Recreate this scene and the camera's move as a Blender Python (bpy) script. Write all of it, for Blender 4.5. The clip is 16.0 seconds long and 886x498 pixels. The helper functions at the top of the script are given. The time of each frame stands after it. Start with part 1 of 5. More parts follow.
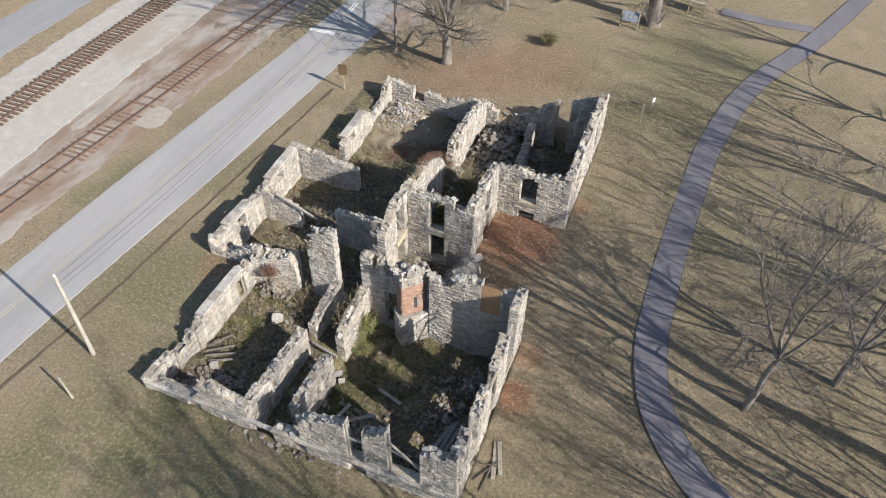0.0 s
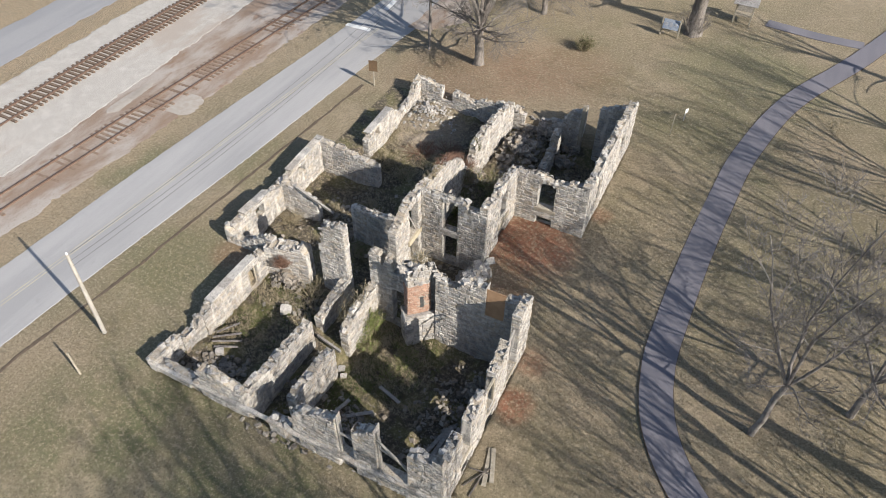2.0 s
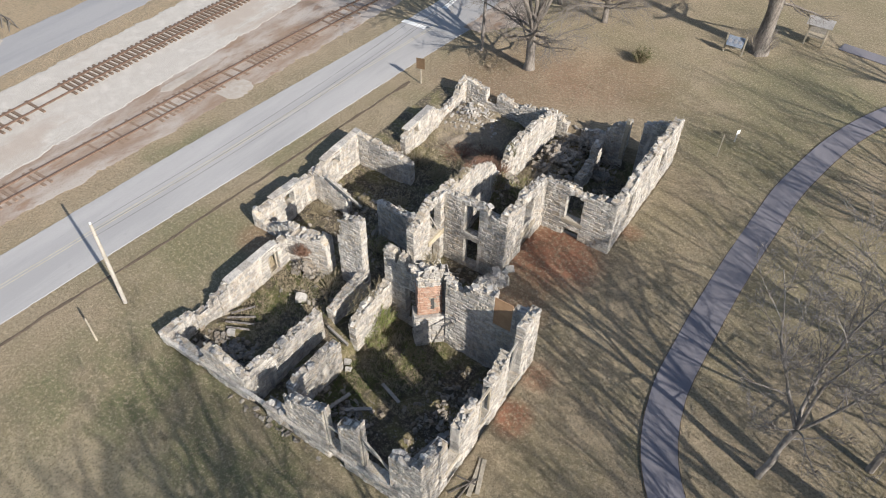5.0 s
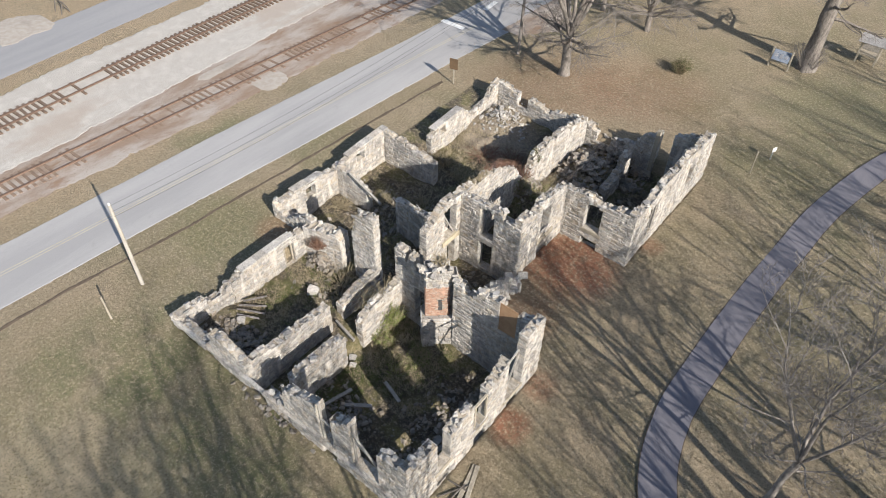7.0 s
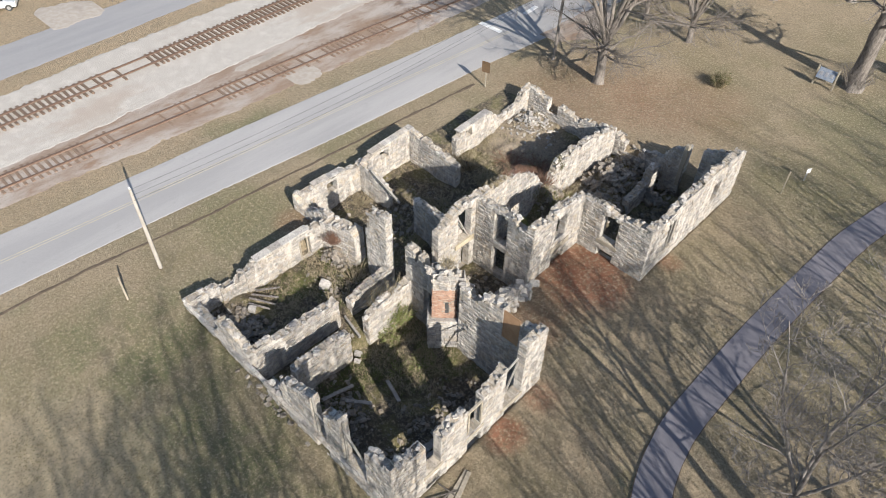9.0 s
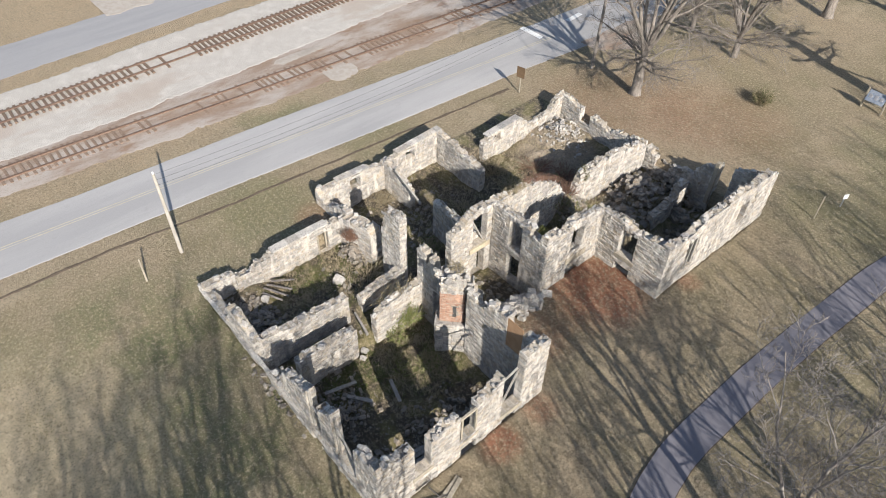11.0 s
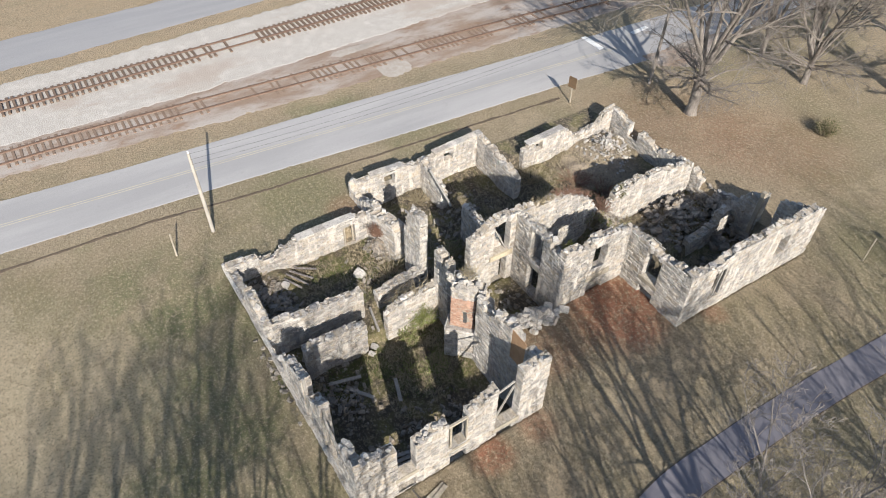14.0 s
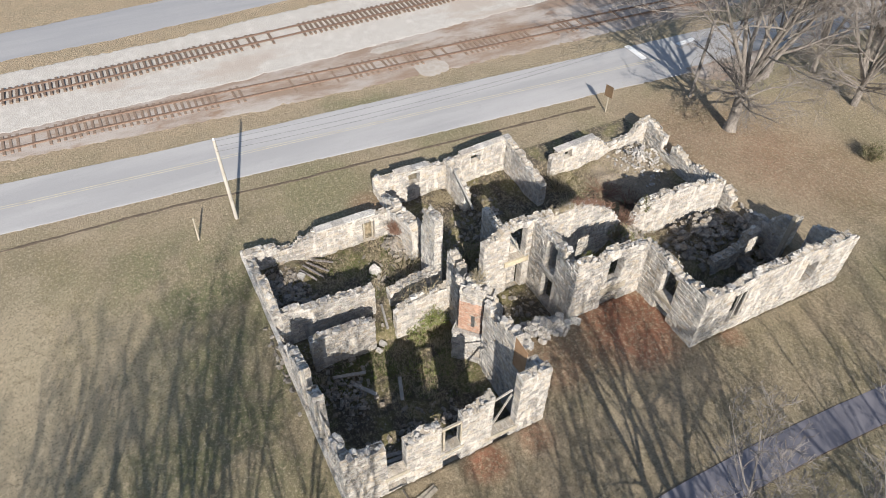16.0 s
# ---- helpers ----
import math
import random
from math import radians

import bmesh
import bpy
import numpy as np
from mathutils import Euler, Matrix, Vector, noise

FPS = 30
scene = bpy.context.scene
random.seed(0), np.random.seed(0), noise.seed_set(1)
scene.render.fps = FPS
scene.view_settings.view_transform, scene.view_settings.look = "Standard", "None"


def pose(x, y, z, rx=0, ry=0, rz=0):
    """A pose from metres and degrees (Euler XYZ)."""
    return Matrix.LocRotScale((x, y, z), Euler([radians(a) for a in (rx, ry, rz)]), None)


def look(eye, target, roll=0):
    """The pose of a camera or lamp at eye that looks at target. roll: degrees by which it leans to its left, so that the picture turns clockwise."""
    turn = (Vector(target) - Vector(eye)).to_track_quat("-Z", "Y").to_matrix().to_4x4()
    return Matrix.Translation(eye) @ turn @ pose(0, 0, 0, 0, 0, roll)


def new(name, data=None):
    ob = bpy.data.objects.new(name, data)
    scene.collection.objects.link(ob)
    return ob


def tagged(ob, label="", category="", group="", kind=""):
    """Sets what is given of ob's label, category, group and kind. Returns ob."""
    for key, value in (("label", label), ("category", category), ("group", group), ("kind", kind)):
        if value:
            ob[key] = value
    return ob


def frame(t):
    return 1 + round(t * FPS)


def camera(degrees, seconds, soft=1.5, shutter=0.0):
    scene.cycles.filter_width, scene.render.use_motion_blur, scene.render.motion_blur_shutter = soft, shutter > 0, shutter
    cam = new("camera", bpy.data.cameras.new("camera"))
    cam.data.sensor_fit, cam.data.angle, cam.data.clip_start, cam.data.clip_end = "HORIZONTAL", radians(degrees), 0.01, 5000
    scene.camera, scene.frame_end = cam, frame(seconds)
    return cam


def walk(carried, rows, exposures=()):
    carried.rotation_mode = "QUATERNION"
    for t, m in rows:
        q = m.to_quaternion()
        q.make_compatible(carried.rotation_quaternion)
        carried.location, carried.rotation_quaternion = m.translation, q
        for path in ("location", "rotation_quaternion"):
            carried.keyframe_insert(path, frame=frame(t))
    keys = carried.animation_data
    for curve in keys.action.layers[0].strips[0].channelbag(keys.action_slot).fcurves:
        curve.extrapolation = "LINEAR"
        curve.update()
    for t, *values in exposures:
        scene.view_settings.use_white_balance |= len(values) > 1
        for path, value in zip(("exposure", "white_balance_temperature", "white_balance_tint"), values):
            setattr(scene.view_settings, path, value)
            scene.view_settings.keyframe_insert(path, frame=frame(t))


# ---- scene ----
cam = camera(64.6, 16.0, 0.6)
METRES, EYE, TILT, LEAN, TURN = 16.0, 33.1, -44.75, -0.83, 21.5
ROWS = [
    (0.0, 0.0, 0.0, 0.0, 0.0, 0.0, -0.0),
    (0.5, 0.0304, 0.0055, 0.0003, 0.9, 0.01, -0.87),
    (1.0, 0.0609, 0.0112, 0.0016, 1.79, -0.01, -1.73),
    (1.5, 0.0915, 0.0173, 0.0018, 2.64, -0.01, -2.57),
    (2.0, 0.1221, 0.0236, 0.0039, 3.49, -0.03, -3.4),
    (2.5, 0.1519, 0.03, 0.0075, 4.37, -0.07, -4.27),
    (3.0, 0.1811, 0.0369, 0.0116, 5.25, -0.14, -5.18),
    (3.5, 0.21, 0.0444, 0.0153, 6.14, -0.21, -6.06),
    (4.0, 0.2392, 0.0524, 0.0194, 7.02, -0.3, -6.9),
    (6.5, 0.3843, 0.0998, 0.047, 11.69, -0.96, -11.31),
    (7.0, 0.4135, 0.1091, 0.053, 12.63, -1.12, -12.17),
    (7.5, 0.4432, 0.1177, 0.0598, 13.54, -1.29, -13.02),
    (8.0, 0.4718, 0.1264, 0.0679, 14.48, -1.48, -13.88),
    (8.5, 0.4976, 0.1351, 0.0768, 15.37, -1.69, -14.7),
    (9.0, 0.5259, 0.1444, 0.088, 16.43, -1.96, -15.66),
    (11.5, 0.663, 0.2002, 0.1455, 21.64, -3.46, -20.19),
    (12.0, 0.688, 0.2146, 0.157, 22.72, -3.83, -21.1),
    (12.5, 0.7133, 0.2295, 0.1694, 23.91, -4.25, -22.06),
    (13.0, 0.7388, 0.2436, 0.1837, 24.99, -4.65, -22.9),
    (13.5, 0.7644, 0.2573, 0.1983, 26.05, -5.05, -23.72),
    (14.0, 0.7891, 0.2714, 0.2124, 27.17, -5.5, -24.57),
    (14.5, 0.8131, 0.2869, 0.2263, 28.38, -6.0, -25.48),
    (15.0, 0.8363, 0.3035, 0.2403, 29.57, -6.49, -26.35),
    (15.5, 0.859, 0.3201, 0.2543, 30.75, -6.99, -27.19),
    (16.0, 0.8803, 0.337, 0.269, 31.96, -7.54, -28.03),
]
walk(cam, [(t, pose(0, 0, EYE, TILT, LEAN, TURN) @ pose(METRES * x, METRES * y, METRES * z, 90 + pitch, roll, yaw)) for t, x, y, z, yaw, pitch, roll in ROWS],
     [(0.0, 0.60), (8.0, 0.68), (16.0, 0.71)])

# ---- world and sun ----
SUN_AZ, SUN_EL = -17.0, 30.0          # where the sun stands: degrees from +x, and above the horizon
sun_way = Vector((math.cos(radians(SUN_AZ)) * math.cos(radians(SUN_EL)), math.sin(radians(SUN_AZ)) * math.cos(radians(SUN_EL)), math.sin(radians(SUN_EL))))
world = bpy.data.worlds.new("world")
scene.world = world
world.use_nodes = True
wn = world.node_tree
sky = wn.nodes.new("ShaderNodeTexSky")
sky.sky_type, sky.sun_disc = "NISHITA", False
sky.sun_elevation, sky.sun_rotation = radians(SUN_EL), radians(90 - SUN_AZ)
wn.links.new(sky.outputs[0], wn.nodes["Background"].inputs[0])
wn.nodes["Background"].inputs[1].default_value = 0.105
sun = new("sun", bpy.data.lights.new("sun", "SUN"))
sun.data.energy, sun.data.angle, sun.data.color = 5.0, radians(0.5), (1.0, 0.935, 0.848)
sun.matrix_world = look(sun_way * 100, (0, 0, 0))


# ---- materials ----
class Nodes:
    """A small wrapper to write node materials in short lines."""

    def __init__(self, name):
        self.mat = bpy.data.materials.new(name)
        self.mat.use_nodes = True
        self.t = self.mat.node_tree
        self.bsdf = self.t.nodes["Principled BSDF"]
        self.bsdf.inputs["Specular IOR Level"].default_value = 0.25
        self.geo = self.t.nodes.new("ShaderNodeNewGeometry")

    def put(self, kind, **sockets):
        n = self.t.nodes.new(kind)
        for k, v in sockets.items():
            self.set(n.inputs[k.replace("_", " ")], v)
        return n

    def set(self, socket, v):
        if isinstance(v, bpy.types.NodeSocket):
            self.t.links.new(v, socket)
        else:
            socket.default_value = v

    def at(self, sx=1, sy=1, sz=1):
        if (sx, sy, sz) == (1, 1, 1):
            return self.geo.outputs["Position"]
        n = self.t.nodes.new("ShaderNodeVectorMath")
        n.operation = "MULTIPLY"
        self.t.links.new(self.geo.outputs["Position"], n.inputs[0])
        n.inputs[1].default_value = (sx, sy, sz)
        return n.outputs[0]

    def noise(self, scale, detail=4, rough=0.55, vec=None):
        return self.put("ShaderNodeTexNoise", Vector=vec or self.at(), Scale=scale, Detail=detail, Roughness=rough).outputs[0]

    def ramp(self, fac, lo, hi, a=0.0, b=1.0):
        n = self.t.nodes.new("ShaderNodeMapRange")
        n.interpolation_type = "SMOOTHSTEP"
        for i, v in enumerate((fac, lo, hi, a, b)):
            self.set(n.inputs[i], v)
        return n.outputs[0]

    def math(self, op, a, b=0.0):
        n = self.t.nodes.new("ShaderNodeMath")
        n.operation = op
        self.set(n.inputs[0], a), self.set(n.inputs[1], b)
        return n.outputs[0]

    def mix(self, fac, a, b, mode="MIX"):
        n = self.t.nodes.new("ShaderNodeMix")
        n.data_type, n.blend_type = "RGBA", mode
        self.set(n.inputs["Factor"], fac)
        for s, v in ((n.inputs[6], a), (n.inputs[7], b)):
            self.set(s, v if isinstance(v, bpy.types.NodeSocket) else (*v, 1))
        return n.outputs[2]

    def spot(self, x, y, r, soft):
        """1 within r of the place x, y on the plan, fading over soft, with a ragged rim."""
        d = self.t.nodes.new("ShaderNodeVectorMath")
        d.operation = "DISTANCE"
        flat = self.at(1, 1, 0.0001)
        self.t.links.new(flat, d.inputs[0])
        d.inputs[1].default_value = (x, y, 0)
        rag = self.math("ADD", d.outputs["Value"], self.math("MULTIPLY", self.math("SUBTRACT", self.noise(0.7, 5), 0.5), r * 1.4))
        return self.ramp(rag, r, r + soft, 1.0, 0.0)

    def done(self, colour, rough=0.9, bump=None, strength=0.4, dist=0.03, metal=0.0):
        self.set(self.bsdf.inputs["Base Color"], colour if isinstance(colour, bpy.types.NodeSocket) else (*colour, 1))
        self.set(self.bsdf.inputs["Roughness"], rough)
        self.bsdf.inputs["Metallic"].default_value = metal
        if bump is not None:
            n = self.put("ShaderNodeBump", Height=bump, Strength=strength, Distance=dist)
            self.t.links.new(n.outputs[0], self.bsdf.inputs["Normal"])
        return self.mat


def stone_material(name, base, dark, warm, spread=0.6):
    m = Nodes(name)
    info = m.t.nodes.new("ShaderNodeObjectInfo")
    rnd = m.math("FRACT", m.math("ADD", info.outputs["Random"], m.geo.outputs["Random Per Island"]))
    c = m.mix(m.ramp(rnd, 0.0, 1.0, 0.0, spread), base, dark)
    c = m.mix(m.ramp(m.math("FRACT", m.math("MULTIPLY", rnd, 7.3)), 0.5, 1.0, 0.0, 0.7), c, warm)
    c = m.mix(m.ramp(m.noise(0.8, 6, 0.65), 0.5, 0.7, 0.0, 0.5), c, [v * 0.6 for v in dark])
    c = m.mix(m.ramp(m.noise(6, 6, 0.75), 0.42, 0.72, 0.0, 0.55), c, [v * 0.62 for v in dark])
    c = m.mix(m.ramp(m.noise(13, 5, 0.75), 0.5, 0.68, 0.0, 0.75), c, [v * 0.38 for v in dark])
    c = m.mix(m.ramp(m.noise(2.3, 3, 0.5, m.at(1, 1, 0.25)), 0.52, 0.7, 0.0, 0.55), c, [min(1, v * 1.22) for v in base])
    return m.done(c, 0.95, m.noise(11, 7, 0.75), 1.0, 0.09)


def plain(name, a, b, scale=4.0, rough=0.85, metal=0.0, bump=0.3, stretch=(1, 1, 1)):
    m = Nodes(name)
    v = m.at(*stretch)
    c = m.mix(m.ramp(m.noise(scale, 5, 0.6, v), 0.3, 0.7), a, b)
    c = m.mix(m.ramp(m.noise(scale * 0.2, 3), 0.45, 0.75, 0, 0.4), c, [x * 0.6 for x in b])
    return m.done(c, rough, m.noise(scale * 3, 4, 0.6, v), bump, 0.02, metal)


def ground_material():
    m = Nodes("lawn")
    tan, olive, green, straw, leaf = (0.305, 0.245, 0.17), (0.23, 0.195, 0.125), (0.148, 0.155, 0.077), (0.395, 0.325, 0.23), (0.265, 0.108, 0.066)
    c = m.mix(m.ramp(m.noise(0.09, 5, 0.6), 0.38, 0.62), tan, olive)
    c = m.mix(m.ramp(m.noise(0.23, 5, 0.65), 0.52, 0.72, 0, 0.7), c, straw)
    c = m.mix(m.ramp(m.noise(0.06, 4, 0.6, m.at(1, 1, 1)), 0.56, 0.68, 0, 0.75), c, green)
    west = m.math("MULTIPLY", m.spot(-17, 9, 6, 8), m.ramp(m.noise(0.4, 5), 0.35, 0.6, 0.25, 0.95))
    c = m.mix(west, c, green)
    c = m.mix(m.math("MULTIPLY", m.spot(-18, 1, 5, 6), 0.75), c, straw)
    for x, y, r, f in ((1.5, 63, 4.0, 0.6), (0.5, 52, 3.5, 0.45), (9.0, 40, 4.0, 0.35), (-27.5, 22, 2.0, 0.55), (-28, 33, 2.0, 0.45), (-3.0, 12.5, 3.0, 0.4)):
        c = m.mix(m.math("MULTIPLY", m.spot(x, y, r, r * 1.3), f), c, green)
    sep = m.t.nodes.new("ShaderNodeSeparateXYZ")
    m.t.links.new(m.geo.outputs["Position"], sep.inputs[0])
    far_side = m.math("MULTIPLY", m.ramp(m.math("ADD", sep.outputs[0], m.math("MULTIPLY", m.noise(0.5, 4), 4.0)), -37.5, -34.0, 1.0, 0.0), m.ramp(m.noise(0.6, 5, 0.65, m.at(1, 0.4, 1)), 0.3, 0.6, 0.35, 1.0))
    c = m.mix(far_side, c, (0.33, 0.255, 0.17))
    for x, y, r, s, f in ((-7.6, 33.9, 1.6, 2.6, 0.9), (-3.9, 22.0, 0.5, 1.1, 0.85), (-4.0, 25.0, 0.4, 1.0, 0.5), (-4.2, 38.5, 0.4, 0.8, 0.5), (-20, 51, 3, 6, 0.28), (-13.5, 56, 2.5, 5, 0.28), (-24.8, 24.2, 0.7, 1.2, 0.35), (-7.5, 28.5, 1.0, 2.0, 0.4)):
        c = m.mix(m.math("MULTIPLY", m.spot(x, y, r, s), f), c, leaf)
    # bare soil and weeds inside the walls; the dark soil tone also holds painted room shade
    z = m.t.nodes.new("ShaderNodeSeparateXYZ")
    m.t.links.new(m.geo.outputs["Position"], z.inputs[0])
    low = m.math("MULTIPLY", m.math("MULTIPLY", m.ramp(z.outputs[0], -25.6, -25.4), m.ramp(z.outputs[0], -9.9, -9.7, 1.0, 0.0)), m.math("MULTIPLY", m.ramp(z.outputs[1], 25.2, 25.5), m.ramp(z.outputs[1], 47.0, 47.2, 1.0, 0.0)))
    low = m.math("MAXIMUM", low, m.ramp(z.outputs[2], -0.75, -0.55, 1.0, 0.0))
    inner = m.mix(m.ramp(m.noise(0.55, 5), 0.44, 0.6), (0.085, 0.072, 0.057), (0.165, 0.15, 0.07))
    inner = m.mix(m.ramp(m.noise(1.7, 5), 0.55, 0.7, 0, 0.8), inner, (0.24, 0.195, 0.12))
    inner = m.mix(m.math("MULTIPLY", m.spot(-20.2, 43.8, 2.2, 2.0), 0.8), inner, (0.36, 0.3, 0.235))
    inner = m.mix(m.math("MULTIPLY", m.spot(-13.0, 41.0, 1.5, 2.0), 0.55), inner, (0.3, 0.245, 0.18))
    c = m.mix(low, c, inner)
    c = m.mix(m.ramp(m.noise(1.3, 6, 0.75), 0.46, 0.7, 0, 0.4), c, [v * 0.62 for v in olive])
    c = m.mix(m.ramp(m.noise(4.6, 6, 0.85), 0.48, 0.63, 0, 0.72), c, [v * 1.2 for v in straw])
    c = m.mix(m.ramp(m.noise(6.3, 6, 0.85), 0.49, 0.62, 0, 0.62), c, [v * 0.42 for v in olive])
    return m.done(c, 1.0, m.noise(8, 6, 0.85), 1.0, 0.12)


def road_material(name, a, b, cracks=True):
    m = Nodes(name)
    c = m.mix(m.ramp(m.noise(0.35, 5, 0.6, m.at(1, 0.12, 1)), 0.35, 0.65), a, b)
    c = m.mix(m.ramp(m.noise(30, 3), 0.4, 0.7, 0, 0.3), c, [v * 0.6 for v in a])
    c = m.mix(m.ramp(m.noise(1.2, 6, 0.7), 0.58, 0.75, 0, 0.35), c, [v * 0.6 for v in b])
    return m.done(c, 0.85, m.noise(60, 3), 0.3, 0.01)


def gravel_material():
    m = Nodes("ballast_gravel")
    v = m.put("ShaderNodeTexVoronoi", Vector=m.at(), Scale=11.0)
    grey = m.mix(m.ramp(v.outputs["Distance"], 0.1, 0.7), (0.50, 0.47, 0.43), (0.36, 0.335, 0.305))
    c = m.mix(m.ramp(m.noise(5, 5, 0.7), 0.45, 0.7, 0, 0.6), grey, (0.36, 0.33, 0.29))
    c = m.mix(m.ramp(m.noise(0.9, 5, 0.7), 0.45, 0.7, 0, 0.45), c, (0.56, 0.53, 0.49))
    c = m.mix(m.ramp(m.noise(0.22, 5, 0.6, m.at(1, 0.35, 1)), 0.52, 0.66, 0, 0.55), c, (0.33, 0.27, 0.22))
    return m.done(c, 0.95, v.outputs["Distance"], 0.4, 0.04)


def yard_material():
    m = Nodes("siding_dirt")
    c = m.mix(m.ramp(m.noise(0.35, 6, 0.65, m.at(1, 0.35, 1)), 0.38, 0.62), (0.25, 0.185, 0.14), (0.37, 0.33, 0.295))
    c = m.mix(m.ramp(m.noise(0.9, 5, 0.6, m.at(1, 0.4, 1)), 0.55, 0.7, 0, 0.7), c, (0.22, 0.135, 0.085))
    c = m.mix(m.ramp(m.noise(8, 5, 0.7), 0.5, 0.7, 0, 0.5), c, (0.15, 0.11, 0.085))
    return m.done(c, 0.95, m.noise(10, 5, 0.7), 0.6, 0.05)


LAWN = ground_material()
STONE = stone_material("limestone", (0.585, 0.552, 0.505), (0.27, 0.26, 0.25), (0.51, 0.44, 0.355), 0.75)
MORTAR = stone_material("mortar_core", (0.54, 0.485, 0.41), (0.31, 0.28, 0.24), (0.45, 0.37, 0.27))
RUBBLE = stone_material("rubble_stone", (0.39, 0.352, 0.305), (0.2, 0.182, 0.16), (0.33, 0.26, 0.185), 0.95)
BRICK = stone_material("old_brick", (0.50, 0.33, 0.245), (0.40, 0.235, 0.17), (0.56, 0.47, 0.39), 0.9)
ROAD = road_material("worn_asphalt", (0.31, 0.305, 0.305), (0.385, 0.375, 0.37))
PATH = road_material("path_asphalt", (0.155, 0.15, 0.17), (0.195, 0.186, 0.205))
ROAD_FAR = road_material("far_asphalt", (0.26, 0.26, 0.268), (0.31, 0.305, 0.308))
EDGE = plain("path_edge_soil", (0.085, 0.066, 0.05), (0.13, 0.1, 0.072), 3)
GRAVEL = gravel_material()
YARD = yard_material()
PAD = plain("pale_concrete", (0.39, 0.355, 0.315), (0.33, 0.29, 0.25), 2)
PAINT_Y = plain("worn_yellow_paint", (0.45, 0.40, 0.29), (0.37, 0.355, 0.32), 3)
PAINT_W = plain("worn_white_paint", (0.75, 0.75, 0.74), (0.6, 0.6, 0.58), 3)
RAIL = plain("rusty_rail", (0.13, 0.085, 0.065), (0.2, 0.14, 0.11), 6, 0.6, 0.4)
TIE = plain("creosote_tie", (0.12, 0.085, 0.065), (0.19, 0.14, 0.105), 5)
TIE_OLD = plain("rotten_tie", (0.17, 0.12, 0.09), (0.25, 0.185, 0.14), 5)
WOOD = plain("weathered_timber", (0.39, 0.35, 0.285), (0.27, 0.24, 0.19), 6, 0.9, 0, 0.4, (1, 1, 3))
WOOD_NEW = plain("treated_timber", (0.49, 0.43, 0.32), (0.40, 0.345, 0.25), 6)
WOOD_GREY = plain("grey_timber", (0.36, 0.34, 0.31), (0.24, 0.225, 0.205), 6)
PLY = plain("brown_plywood", (0.37, 0.235, 0.14), (0.29, 0.18, 0.105), 2)
POLE = plain("pole_timber", (0.46, 0.43, 0.39), (0.36, 0.33, 0.29), 5, 0.9, 0, 0.3, (1, 1, 0.2))
BARK = plain("grey_bark", (0.29, 0.265, 0.245), (0.135, 0.12, 0.11), 7, 0.95, 0, 0.8, (1, 1, 0.3))
BARK_DARK = plain("dark_bark", (0.175, 0.155, 0.135), (0.08, 0.07, 0.062), 9, 0.95, 0, 0.8, (1, 1, 0.3))
BARK_MID = plain("brown_grey_bark", (0.25, 0.225, 0.2), (0.12, 0.105, 0.095), 7, 0.95, 0, 0.8, (1, 1, 0.3))
DRY = plain("dry_stems", (0.38, 0.325, 0.225), (0.26, 0.215, 0.14), 3)
RED_DRY = plain("russet_stems", (0.27, 0.165, 0.12), (0.2, 0.12, 0.085), 3)
GREEN = plain("green_leaves", (0.2, 0.235, 0.075), (0.13, 0.15, 0.05), 3)
# the leaf green darkened: the rooms' shade is put into the weeds' colour
WEED_SHADED = plain("shaded_low_weeds", (0.125, 0.14, 0.05), (0.08, 0.092, 0.035), 3)
NEEDLE = plain("conifer_needles", (0.125, 0.125, 0.055), (0.08, 0.085, 0.035), 3)
METAL = plain("grey_metal", (0.45, 0.45, 0.46), (0.35, 0.35, 0.36), 8, 0.5, 0.7)
WHITE = plain("white_enamel", (0.8, 0.8, 0.8), (0.7, 0.7, 0.7), 5, 0.5)
BLACK = plain("black_cable", (0.05, 0.05, 0.05), (0.08, 0.08, 0.08), 5)
SIGN_BACK = plain("brown_sign_back", (0.16, 0.105, 0.06), (0.12, 0.08, 0.05), 5)
PANEL = plain("blue_grey_panel", (0.13, 0.165, 0.23), (0.25, 0.275, 0.31), 5, 0.4)
ROOF = plain("grey_shingles", (0.34, 0.33, 0.32), (0.25, 0.24, 0.235), 6)


# ---- mesh helpers ----
def mesh_object(name, verts, faces, material, parent=None, smooth=False):
    me = bpy.data.meshes.new(name)
    me.from_pydata([tuple(v) for v in verts], [], [tuple(f) for f in faces])
    me.materials.append(material)
    if smooth:
        me.polygons.foreach_set("use_smooth", [True] * len(me.polygons))
    ob = new(name, me)
    ob.parent = parent
    return ob


def part(name, bm, material, parent, label=""):
    me = bpy.data.meshes.new(name)
    bm.to_mesh(me)
    bm.free()
    me.materials.append(material)
    ob = new(name, me)
    ob.parent = parent
    return tagged(ob, label)


def box_bm(sx, sy, sz, m=Matrix.Identity(4), bevel=0.012, rough=0.0):
    """A bevelled box, centred, at the pose m; rough moves its corners."""
    bm = bmesh.new()
    bmesh.ops.create_cube(bm, size=1.0, matrix=Matrix.Diagonal((sx, sy, sz, 1)))
    if rough:
        for v in bm.verts:
            v.co += Vector([random.uniform(-rough, rough) for _ in range(3)])
    if bevel:
        bmesh.ops.bevel(bm, geom=bm.edges[:], offset=bevel, segments=1, affect="EDGES")
    bmesh.ops.transform(bm, matrix=m, verts=bm.verts)
    return bm


def beam_pose(a, b):
    """The pose in which a box's x axis runs from a to b, about their middle."""
    a, b = Vector(a), Vector(b)
    return Matrix.Translation((a + b) / 2) @ (b - a).to_track_quat("X", "Z").to_matrix().to_4x4()


